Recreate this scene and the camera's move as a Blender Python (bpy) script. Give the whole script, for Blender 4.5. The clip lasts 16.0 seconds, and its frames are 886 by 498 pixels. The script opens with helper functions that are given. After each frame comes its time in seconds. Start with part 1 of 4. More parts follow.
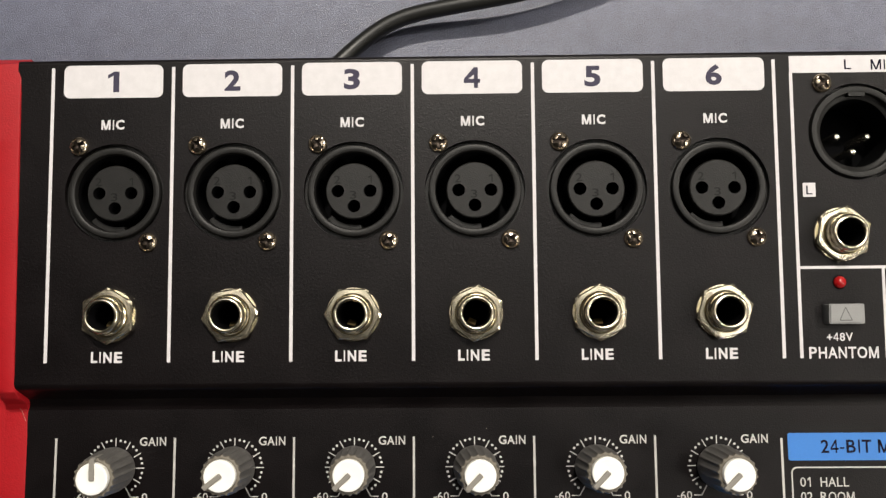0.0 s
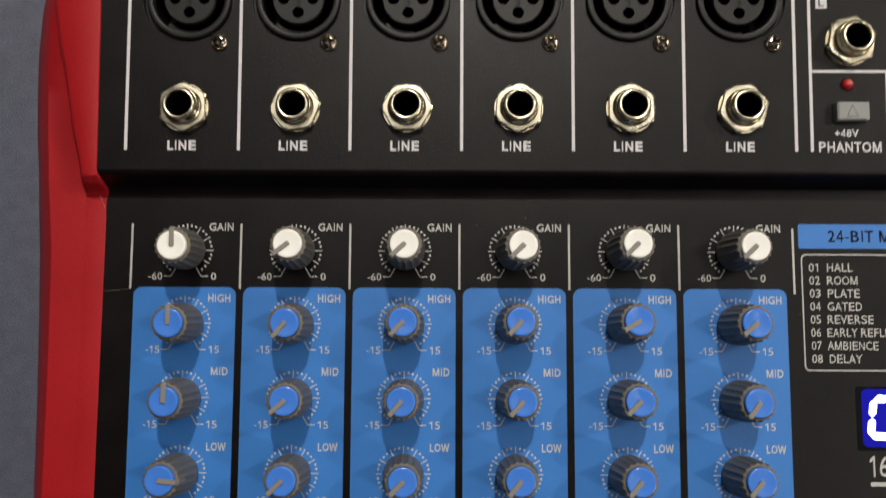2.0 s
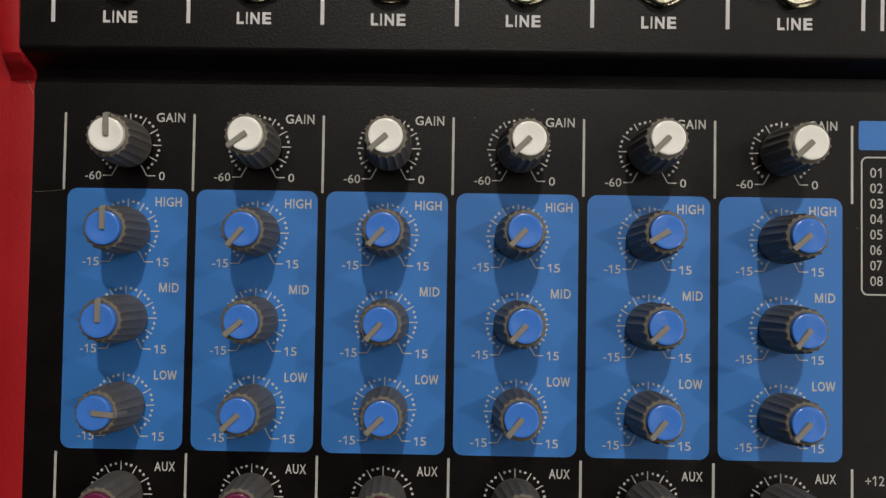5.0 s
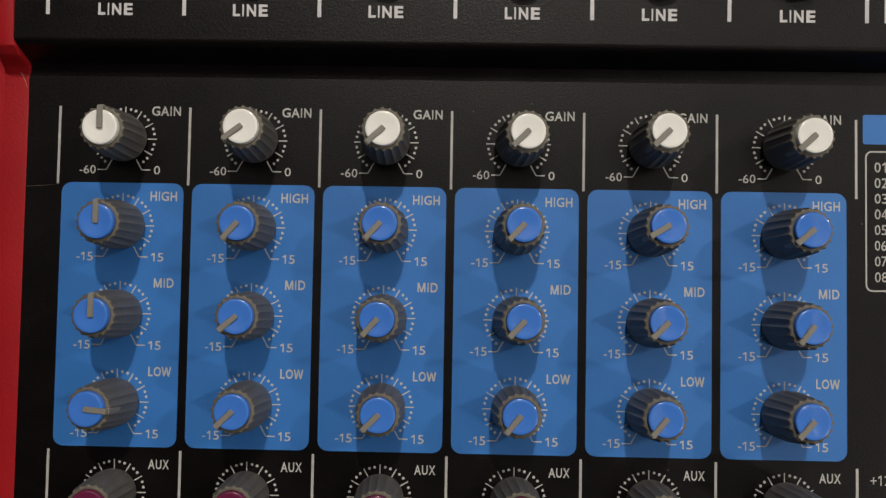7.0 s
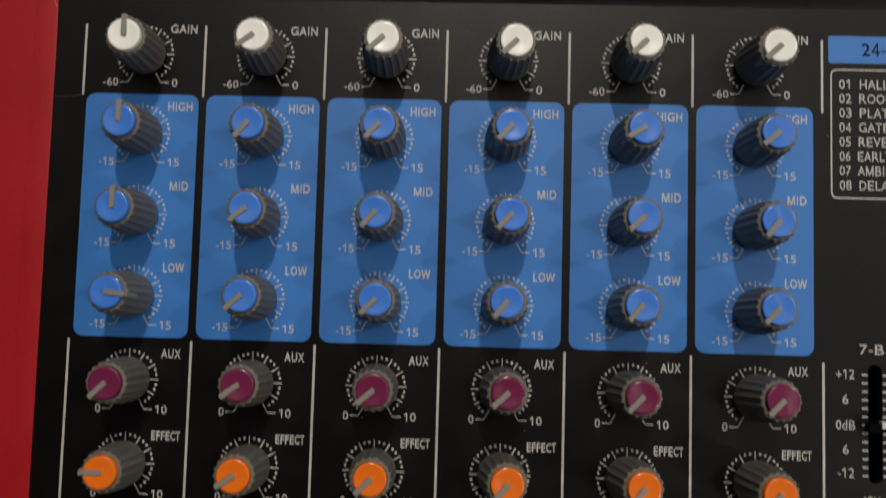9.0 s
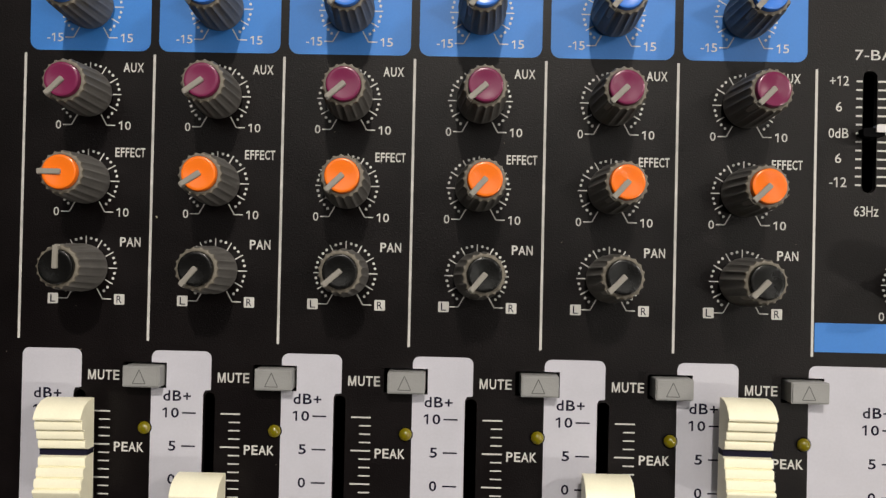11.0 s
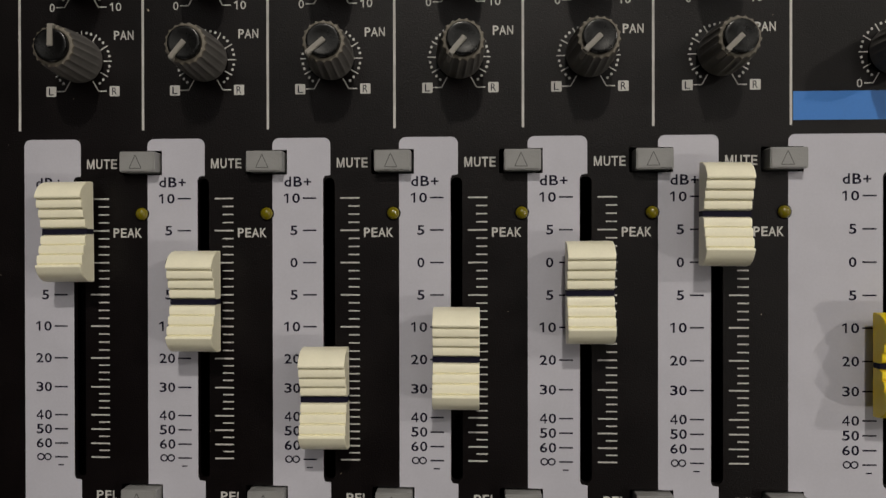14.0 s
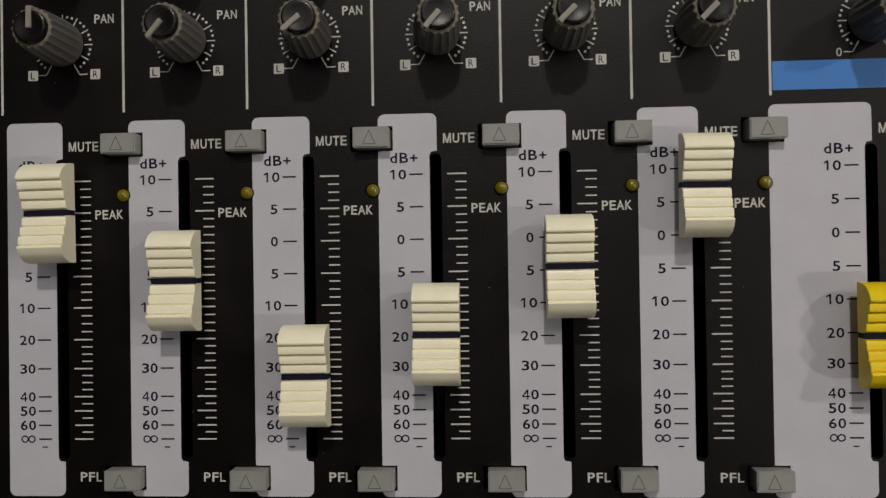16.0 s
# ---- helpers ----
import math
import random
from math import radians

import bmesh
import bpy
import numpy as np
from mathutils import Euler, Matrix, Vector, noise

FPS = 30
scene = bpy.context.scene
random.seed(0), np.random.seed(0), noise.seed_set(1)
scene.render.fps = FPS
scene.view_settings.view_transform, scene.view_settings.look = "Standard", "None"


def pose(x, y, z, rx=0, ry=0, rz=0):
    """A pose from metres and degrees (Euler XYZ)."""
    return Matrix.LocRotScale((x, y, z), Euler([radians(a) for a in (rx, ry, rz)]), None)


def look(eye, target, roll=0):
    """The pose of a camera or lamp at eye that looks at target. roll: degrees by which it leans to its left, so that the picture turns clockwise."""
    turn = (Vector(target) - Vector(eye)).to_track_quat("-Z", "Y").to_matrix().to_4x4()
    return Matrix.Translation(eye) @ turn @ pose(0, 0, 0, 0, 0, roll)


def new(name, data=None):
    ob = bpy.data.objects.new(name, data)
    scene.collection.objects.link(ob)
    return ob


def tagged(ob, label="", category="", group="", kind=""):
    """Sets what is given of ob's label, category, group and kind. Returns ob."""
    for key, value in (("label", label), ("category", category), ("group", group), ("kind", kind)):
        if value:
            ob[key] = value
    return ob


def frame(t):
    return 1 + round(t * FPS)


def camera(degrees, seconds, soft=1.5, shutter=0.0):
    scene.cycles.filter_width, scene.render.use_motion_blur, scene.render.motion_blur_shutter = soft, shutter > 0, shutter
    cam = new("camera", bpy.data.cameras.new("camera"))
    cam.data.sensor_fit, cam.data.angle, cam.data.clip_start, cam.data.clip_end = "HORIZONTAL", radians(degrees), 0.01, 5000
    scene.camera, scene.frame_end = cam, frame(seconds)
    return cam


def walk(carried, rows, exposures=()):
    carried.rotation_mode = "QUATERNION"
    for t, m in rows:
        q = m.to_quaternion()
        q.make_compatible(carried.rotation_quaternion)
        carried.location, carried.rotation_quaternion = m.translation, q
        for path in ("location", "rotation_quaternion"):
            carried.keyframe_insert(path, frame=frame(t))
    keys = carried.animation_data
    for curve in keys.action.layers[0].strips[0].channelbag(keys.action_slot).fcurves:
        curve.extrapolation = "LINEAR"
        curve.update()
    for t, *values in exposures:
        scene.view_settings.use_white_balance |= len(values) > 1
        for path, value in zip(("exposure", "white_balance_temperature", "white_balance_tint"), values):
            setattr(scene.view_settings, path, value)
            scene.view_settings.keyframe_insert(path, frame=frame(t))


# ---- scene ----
cam = camera(56.0, 16.0, 1.35, 0.4)
# seconds, eye in metres, and the turn from looking straight down as a rotation vector in hundredths of a radian
PATH = [
    (0.0, 0.01109, -0.02548, 0.26184, 10.5937, 1.6716, -0.8029),
    (0.5, 0.01019, -0.02885, 0.26777, 11.1163, 1.7671, -0.6413),
    (1.0, 0.00685, -0.04447, 0.28929, 13.5349, 1.2474, -0.8881),
    (1.2, 0.00448, -0.05321, 0.29387, 13.9822, 0.8268, -0.4757),
    (1.5, 0.00089, -0.06631, 0.29385, 13.0903, 0.5375, -0.0705),
    (1.7, -0.00118, -0.07157, 0.28826, 11.7084, 0.7840, 0.3058),
    (2.0, -0.00310, -0.07937, 0.27732, 9.9025, 0.5978, 0.4004),
    (2.5, -0.00042, -0.08572, 0.26368, 6.6329, 0.8849, 1.1232),
    (3.0, 0.00240, -0.08490, 0.25139, 4.3630, 1.1791, 1.2180),
    (3.5, 0.00268, -0.08446, 0.24582, 3.3804, 1.4849, 1.5448),
    (4.0, 0.00200, -0.08522, 0.24371, 3.2189, 1.4507, 1.3599),
    (6.5, 0.00049, -0.08844, 0.23875, 3.7281, 1.4471, 1.8957),
    (7.0, 0.00190, -0.08922, 0.23844, 4.1226, 1.8032, 1.6718),
    (7.5, 0.00203, -0.08849, 0.23928, 3.7172, 1.9559, 1.6669),
    (8.0, 0.00321, -0.09040, 0.24255, 4.3229, 2.2648, 1.8247),
    (8.5, 0.00321, -0.09658, 0.24574, 6.0038, 2.5894, 2.3903),
    (9.0, 0.00553, -0.11826, 0.25112, 7.0888, 2.5140, 2.6234),
    (9.3, 0.00586, -0.13332, 0.25016, 2.4940, 2.3678, 2.4719),
    (9.5, 0.00600, -0.14315, 0.24723, 1.6387, 2.3097, 2.3905),
    (9.7, 0.00703, -0.15031, 0.24454, 0.2505, 2.8013, 2.4577),
    (10.0, 0.00788, -0.16057, 0.24103, 0.0550, 2.1668, 2.6328),
    (10.2, 0.00934, -0.16513, 0.24009, -0.3289, 1.8849, 2.5830),
    (12.3, 0.01190, -0.18888, 0.24150, 3.7282, 2.4399, 1.6656),
    (12.5, 0.01137, -0.19507, 0.24305, 3.7974, 2.2889, 1.9342),
    (13.0, 0.01337, -0.20665, 0.24709, 3.9532, 2.5320, 1.2917),
    (13.3, 0.01598, -0.21050, 0.24528, 1.0578, 3.4308, 0.8359),
    (13.5, 0.01807, -0.21411, 0.24467, 0.4947, 3.8591, 0.8056),
    (14.0, 0.02051, -0.22139, 0.24466, -0.4411, 4.7139, -0.1727),
    (14.5, 0.01983, -0.22667, 0.24072, -0.3070, 4.5444, -0.0286),
    (15.0, 0.01974, -0.22812, 0.24030, -0.1433, 4.3603, -0.2578),
    (15.5, 0.02039, -0.22960, 0.24228, 0.3447, 4.2126, -0.5623),
    (16.0, 0.02803, -0.22981, 0.24373, 1.0072, 6.2319, -1.5417),
]


def down_pose(x, y, z, a, b, c):
    turn = Vector((a, b, c)) * 0.01
    return Matrix.Translation((x, y, z)) @ Matrix.Rotation(turn.length, 4, turn.normalized())


EXPOSURES = [(0.0, 0.17), (0.5, 0.18), (1.0, 0.12), (1.5, -0.02), (2.0, -0.36), (2.5, -0.66), (4.0, -0.77), (8.5, -0.79), (9.0, -0.78), (9.5, -0.5), (10.0, 0.0), (12.5, -0.27), (14.0, -0.82), (16.0, -0.82)]
walk(cam, [(t, down_pose(*row)) for t, *row in PATH], exposures=EXPOSURES)

# ---- light: small room lamps and a strip under the ceiling, an added fill panel and the room itself ----
world = bpy.data.worlds.new("room_air")
scene.world = world
world.use_nodes = True
world.node_tree.nodes["Background"].inputs[0].default_value = (0.9, 0.95, 1.0, 1)
world.node_tree.nodes["Background"].inputs[1].default_value = 0.02


def ceiling_bulb(name, at, watts, size, colour):
    data = bpy.data.lights.new(name, "AREA")
    data.shape, data.size, data.energy, data.color = "DISK", size, watts, colour
    ob = new(name, data)
    ob.matrix_world = look(at, (0.02, -0.1, 0.05))
    return tagged(ob, kind="structure")


WARM = (1.0, 0.93, 0.82)
ceiling_bulb("lamp_back", (0.10, 1.05, 1.60), 27, 0.07, WARM)
ceiling_bulb("lamp_side_back", (1.75, 0.62, 1.60), 18, 0.09, WARM)
ceiling_bulb("lamp_side_front", (1.75, -0.80, 1.60), 15, 0.09, WARM)


def overhead_panel(name, x, y, watts, wide, deep):
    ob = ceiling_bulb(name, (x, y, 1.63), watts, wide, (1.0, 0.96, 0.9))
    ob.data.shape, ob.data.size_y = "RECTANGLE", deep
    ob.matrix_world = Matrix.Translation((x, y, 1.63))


# unseen soft panel, added for fill and for the sheen on the connector deck
overhead_panel("added_fill_panel", -0.05, 0.6, 5.6, 1.2, 0.9)
overhead_panel("lamp_strip", 0.68, 0.0, 2.1, 0.06, 1.0)


# ---- materials ----
def material(name, colour, rough=0.5, metal=0.0, vary=0.0, scale=300.0, bump=0.0, bump_scale=2500.0, coat=0.0, spec=0.5,
             emit=None, grain=0.4):
    m = bpy.data.materials.new(name)
    m.use_nodes = True
    nt = m.node_tree
    b = nt.nodes["Principled BSDF"]
    b.inputs["Base Color"].default_value = (*colour, 1)
    b.inputs["Roughness"].default_value = rough
    b.inputs["Metallic"].default_value = metal
    b.inputs["Specular IOR Level"].default_value = spec
    b.inputs["Coat Weight"].default_value = coat
    b.inputs["Coat Roughness"].default_value = 0.15
    if emit:
        b.inputs["Emission Color"].default_value = (*emit[:3], 1)
        b.inputs["Emission Strength"].default_value = emit[3]
    co = nt.nodes.new("ShaderNodeTexCoord")

    def noise_node(s, detail=4.0):
        n = nt.nodes.new("ShaderNodeTexNoise")
        n.inputs["Scale"].default_value, n.inputs["Detail"].default_value = s, detail
        nt.links.new(co.outputs["Object"], n.inputs["Vector"])
        return n
    if vary:
        big, fine = noise_node(scale), noise_node(scale * 14)
        mix = nt.nodes.new("ShaderNodeMath")
        mix.operation = "MULTIPLY_ADD"
        mix.inputs[1].default_value = 1 - grain
        nt.links.new(big.outputs["Fac"], mix.inputs[0])
        half = nt.nodes.new("ShaderNodeMath")
        half.operation = "MULTIPLY"
        half.inputs[1].default_value = grain
        nt.links.new(fine.outputs["Fac"], half.inputs[0])
        nt.links.new(half.outputs[0], mix.inputs[2])
        ramp = nt.nodes.new("ShaderNodeMapRange")
        ramp.inputs["From Min"].default_value, ramp.inputs["From Max"].default_value = 0.3, 0.7
        ramp.inputs["To Min"].default_value, ramp.inputs["To Max"].default_value = 1 - vary, 1 + vary
        nt.links.new(mix.outputs[0], ramp.inputs["Value"])
        hsv = nt.nodes.new("ShaderNodeHueSaturation")
        hsv.inputs["Color"].default_value = (*colour, 1)
        nt.links.new(ramp.outputs["Result"], hsv.inputs["Value"])
        nt.links.new(hsv.outputs["Color"], b.inputs["Base Color"])
        r2 = nt.nodes.new("ShaderNodeMapRange")
        r2.inputs["To Min"].default_value, r2.inputs["To Max"].default_value = max(rough - 0.08, 0.02), min(rough + 0.08, 1)
        nt.links.new(big.outputs["Fac"], r2.inputs["Value"])
        nt.links.new(r2.outputs["Result"], b.inputs["Roughness"])
    if bump:
        n = noise_node(bump_scale, 2.0)
        bp = nt.nodes.new("ShaderNodeBump")
        bp.inputs["Strength"].default_value, bp.inputs["Distance"].default_value = bump, 0.0002
        nt.links.new(n.outputs["Fac"], bp.inputs["Height"])
        nt.links.new(bp.outputs["Normal"], b.inputs["Normal"])
    return m


BLACK = material("black_powder_coat", (0.0036, 0.0023, 0.0026), 0.38, vary=0.35, scale=90, bump=0.32, bump_scale=2800, spec=0.24, grain=0.55)
# black of real dark parts, also stands in for shade inside sockets and bores
DARK = material("black_and_recess_shade", (0.003, 0.003, 0.0035), 0.85, vary=0.2, spec=0.05)
RED = material("red_plastic", (0.36, 0.007, 0.012), 0.5, vary=0.12, scale=50, bump=0.3, bump_scale=2500, spec=0.35)
WHITE_INK = material("white_ink", (0.66, 0.64, 0.66), 0.6, vary=0.08, scale=500)
INK = material("silver_white_ink", (0.54, 0.53, 0.51), 0.6, vary=0.1, scale=500)
GREY_INK = material("pale_grey_ink", (0.495, 0.49, 0.555), 0.55, vary=0.05, scale=120, bump=0.1, bump_scale=3500)
BLUE_INK = material("blue_ink", (0.035, 0.19, 0.58), 0.5, vary=0.06, scale=120, bump=0.1, bump_scale=3500)
NUMBER_INK = material("faded_navy_ink", (0.05, 0.045, 0.075), 0.65, vary=0.12, spec=0.2)
NAVY_INK = material("dark_navy_ink", (0.009, 0.008, 0.02), 0.7, vary=0.1, spec=0.1)
KNOB_GREY = material("grey_rubbery_plastic", (0.118, 0.112, 0.107), 0.48, vary=0.25, scale=300, bump=0.2, spec=0.4)
POINTER = material("light_grey_plastic", (0.24, 0.225, 0.20), 0.5, vary=0.1)
CAPS = {
    "white": material("white_cap_plastic", (0.93, 0.92, 0.88), 0.22, vary=0.04, coat=0.08, spec=0.35),
    "blue": material("blue_cap_plastic", (0.06, 0.21, 0.72), 0.22, vary=0.05, coat=0.08, spec=0.35),
    "purple": material("purple_cap_plastic", (0.16, 0.018, 0.065), 0.22, vary=0.06, coat=0.08, spec=0.35),
    "orange": material("orange_cap_plastic", (0.85, 0.17, 0.012), 0.22, vary=0.05, coat=0.08, spec=0.35),
    "black": material("black_cap_plastic", (0.005, 0.005, 0.005), 0.26, vary=0.1, spec=0.28),
}
CREAM = material("cream_fader_plastic", (0.93, 0.89, 0.70), 0.36, vary=0.05, scale=150, bump=0.1)
YELLOW = material("yellow_fader_plastic", (0.86, 0.64, 0.006), 0.36, vary=0.05, scale=150, bump=0.1)
BUTTON = material("grey_button_plastic", (0.27, 0.27, 0.27), 0.5, vary=0.08, scale=300, bump=0.2)
# dark grey that paints the shade in the buttons' incised triangle lines
MARK = material("incised_line_shade", (0.085, 0.085, 0.085), 0.6, vary=0.08)
NICKEL = material("nickel", (0.84, 0.76, 0.57), 0.24, 1.0, vary=0.12, scale=200)
BRASSY = material("bronzed_screw_steel", (0.52, 0.44, 0.34), 0.23, 1.0, vary=0.25, scale=400)
# darker than the socket, to paint the shading of same-coloured raised digits
RELIEF_SHADE = material("digit_relief_shade", (0.006, 0.006, 0.006), 0.6, spec=0.2)
# darker copy of the screw metal that paints the shade in the cross
RECESS = material("shaded_recess_steel", (0.03, 0.024, 0.02), 0.4, 1.0, vary=0.3, scale=400)
CONTACT = material("brass_contact", (0.75, 0.55, 0.26), 0.35, 1.0, vary=0.2, scale=400)
PIN_METAL = material("polished_pin_metal", (0.7, 0.66, 0.56), 0.24, 1.0)
SOCKET = material("black_socket_plastic", (0.0122, 0.0118, 0.0114), 0.45, vary=0.3, scale=250, bump=0.3, bump_scale=3000, spec=0.3)
LED_RED = material("red_led_lens", (0.34, 0.006, 0.008), 0.12, coat=0.6, emit=(1.0, 0.03, 0.02, 0.03))
LED_YELLOW = material("yellow_led_lens", (0.15, 0.122, 0.002), 0.2, coat=0.6)
RIM_TAN = material("worn_tan_rim", (0.145, 0.128, 0.102), 0.55, vary=0.2, scale=500)
GLASS_BLACK = material("black_display_window", (0.0025, 0.0025, 0.004), 0.25, vary=0.1, spec=0.12)
SEGMENT = material("blue_lit_segment", (0.1, 0.1, 0.8), 0.4, emit=(0.25, 0.27, 1.0, 14.0))
# emission paints the blue halo that the lit segments spread round them
GLOW = material("painted_blue_glow", (0.003, 0.003, 0.02), 0.5, spec=0.1, emit=(0.004, 0.004, 1.0, 0.45))
CABLE = material("black_cable_rubber", (0.009, 0.009, 0.008), 0.42, vary=0.2, scale=200)
TABLE = material("blue_grey_table_top", (0.122, 0.13, 0.182), 0.33, vary=0.5, scale=190, bump=0.9, bump_scale=2600, grain=0.8)
WOOD = material("table_leg_wood", (0.16, 0.10, 0.06), 0.5, vary=0.2, scale=20)
# unseen walls and ceiling, kept dark to weaken their reflection in the black panels
PAINT = material("dim_wall_paint", (0.17, 0.165, 0.16), 0.8, vary=0.06, scale=3)
CEILING = material("dim_ceiling_paint", (0.075, 0.072, 0.07), 0.85, vary=0.06, scale=3)
CARPET = material("floor_carpet", (0.16, 0.15, 0.14), 0.9, vary=0.2, scale=20)

# ---- mesh helpers: everything on the mixer is drawn in millimetres ----
MM = 0.001
REAR = []                     # parts of the sloping connector deck, everything that is set higher than 57 mm


def mesh_from(bm, name, mat, smooth=False, unit=MM):
    bmesh.ops.recalc_face_normals(bm, faces=bm.faces)
    if unit != 1:
        bmesh.ops.scale(bm, vec=(unit, unit, unit), verts=bm.verts)
    if smooth:
        for f in bm.faces:
            f.smooth = True
        for e in bm.edges:
            if len(e.link_faces) == 2 and e.calc_face_angle(0) > 0.6:
                e.smooth = False
    me = bpy.data.meshes.new(name)
    bm.to_mesh(me)
    bm.free()
    me.materials.append(mat)
    return me


def place(name, me, parent, at=(0, 0, 0), turn=0.0, label=""):
    ob = new(name, me)
    ob.parent = parent
    ob.matrix_basis = Matrix.Translation(Vector(at) * MM) @ Matrix.Rotation(radians(turn), 4, "Z")
    if at[2] > 57:
        REAR.append(ob)
    return tagged(ob, label) if label else ob


def part(name, bm, mat, parent, label="", smooth=False, at=(0, 0, 0)):
    return place(name, mesh_from(bm, name, mat, smooth), parent, at, 0, label)


def empty(name, parent, at, turn=0.0):
    ob = new(name)
    ob.parent = parent
    ob.empty_display_size = 0.005
    ob.matrix_basis = Matrix.Translation(Vector(at) * MM) @ Matrix.Rotation(radians(turn), 4, "Z")
    if at[2] > 57:
        REAR.append(ob)
    return ob


def circle(cx, cy, r, n=40, start=0.0):
    return [(cx + r * math.cos(start + 2 * math.pi * i / n), cy + r * math.sin(start + 2 * math.pi * i / n)) for i in range(n)]


def rounded(x0, x1, y0, y1, r=0.0, n=6, corners=(1, 1, 1, 1)):
    """Outline of a rectangle, anticlockwise from the lower left; corners: which are rounded (ll, lr, ur, ul)."""
    out = []
    for (cx, cy, a, on) in ((x0, y0, 180, corners[0]), (x1, y0, 270, corners[1]), (x1, y1, 0, corners[2]), (x0, y1, 90, corners[3])):
        if not (r and on):
            out.append((cx, cy))
            continue
        mx, my = cx + (r if cx == x0 else -r), cy + (r if cy == y0 else -r)
        out += [(mx + r * math.cos(radians(a + 90 * i / n)), my + r * math.sin(radians(a + 90 * i / n))) for i in range(n + 1)]
    return out


def prism(bm, outline, z0, z1):
    low = [bm.verts.new((x, y, z0)) for x, y in outline]
    top = [bm.verts.new((x, y, z1)) for x, y in outline]
    bm.faces.new(top)
    bm.faces.new(low[::-1])
    for i in range(len(outline)):
        j = (i + 1) % len(outline)
        bm.faces.new((low[i], low[j], top[j], top[i]))


def flat(bm, outline, z):
    bm.faces.new([bm.verts.new((x, y, z)) for x, y in outline])


def sheet(bm, outline, holes, z, wall=0.0):
    """A flat sheet with holes; wall: depth of the holes' walls."""
    loops, edges = [], []
    for line in [outline] + holes:
        vs = [bm.verts.new((x, y, z)) for x, y in line]
        edges += [bm.edges.new((vs[i], vs[(i + 1) % len(vs)])) for i in range(len(vs))]
        loops.append(vs)
    bmesh.ops.triangle_fill(bm, use_beauty=True, edges=edges)
    if wall:
        for vs in loops:
            low = [bm.verts.new((v.co.x, v.co.y, z - wall)) for v in vs]
            for i in range(len(vs)):
                j = (i + 1) % len(vs)
                bm.faces.new((vs[i], vs[j], low[j], low[i]))


def lathe(bm, profile, n=40, cx=0.0, cy=0.0, wave=None):
    rings = []
    for r, z in profile:
        if r < 1e-6:
            rings.append([bm.verts.new((cx, cy, z))])
        else:
            k = [1.0 if wave is None else wave(2 * math.pi * i / n, r, z) for i in range(n)]
            rings.append([bm.verts.new((cx + r * k[i] * math.cos(2 * math.pi * i / n), cy + r * k[i] * math.sin(2 * math.pi * i / n), z))
                          for i in range(n)])
    for a, b in zip(rings, rings[1:]):
        for i in range(n):
            j = (i + 1) % n
            if len(a) == 1:
                bm.faces.new((a[0], b[i], b[j]))
            elif len(b) == 1:
                bm.faces.new((a[i], a[j], b[0]))
            else:
                bm.faces.new((a[i], a[j], b[j], b[i]))


def extrude_x(bm, profile, x0, x1):
    """A closed (y, z) profile drawn out from x0 to x1."""
    a = [bm.verts.new((x0, y, z)) for y, z in profile]
    b = [bm.verts.new((x1, y, z)) for y, z in profile]
    bm.faces.new(a[::-1])
    bm.faces.new(b)
    for i in range(len(profile)):
        j = (i + 1) % len(profile)
        bm.faces.new((a[i], a[j], b[j], b[i]))


# ---- lettering: outlines of Blender's own font, kept as plain triangles ----
# advance, side bearing and ink width of each sign in thousandths of the letter size, and its lower and upper edge in cap heights
WIDTHS = {"A": (667, 5, 657), "B": (690, 80, 550), "C": (722, 48, 630), "D": (722, 80, 595), "E": (667, 80, 535), "F": (611, 80, 490), "G": (778, 50, 665),
          "H": (722, 80, 562), "I": (278, 92, 95), "W": (944, 10, 924), "K": (667, 78, 590), "L": (556, 76, 440), "M": (833, 75, 683), "N": (722, 78, 565), "O": (778, 46, 686),
          "P": (667, 78, 545), "R": (722, 80, 625), "S": (667, 45, 575), "T": (611, 20, 570), "U": (722, 80, 562), "V": (667, 5, 657), "X": (667, 8, 650),
          "Y": (667, 8, 650), "d": (556, 40, 440), "z": (500, 25, 450), " ": (278, 0, 0), "-": (333, 35, 265), "+": (584, 50, 484), "1": (556, 90, 270)}
EDGES = {"z": (0.0, 0.73), "-": (0.31, 0.43), "+": (0.12, 0.82)}
SIGNS = "ABCDEFGHIJKLMNOPQRSTUVWXYZdz-+023456789"
GLYPHS = {}


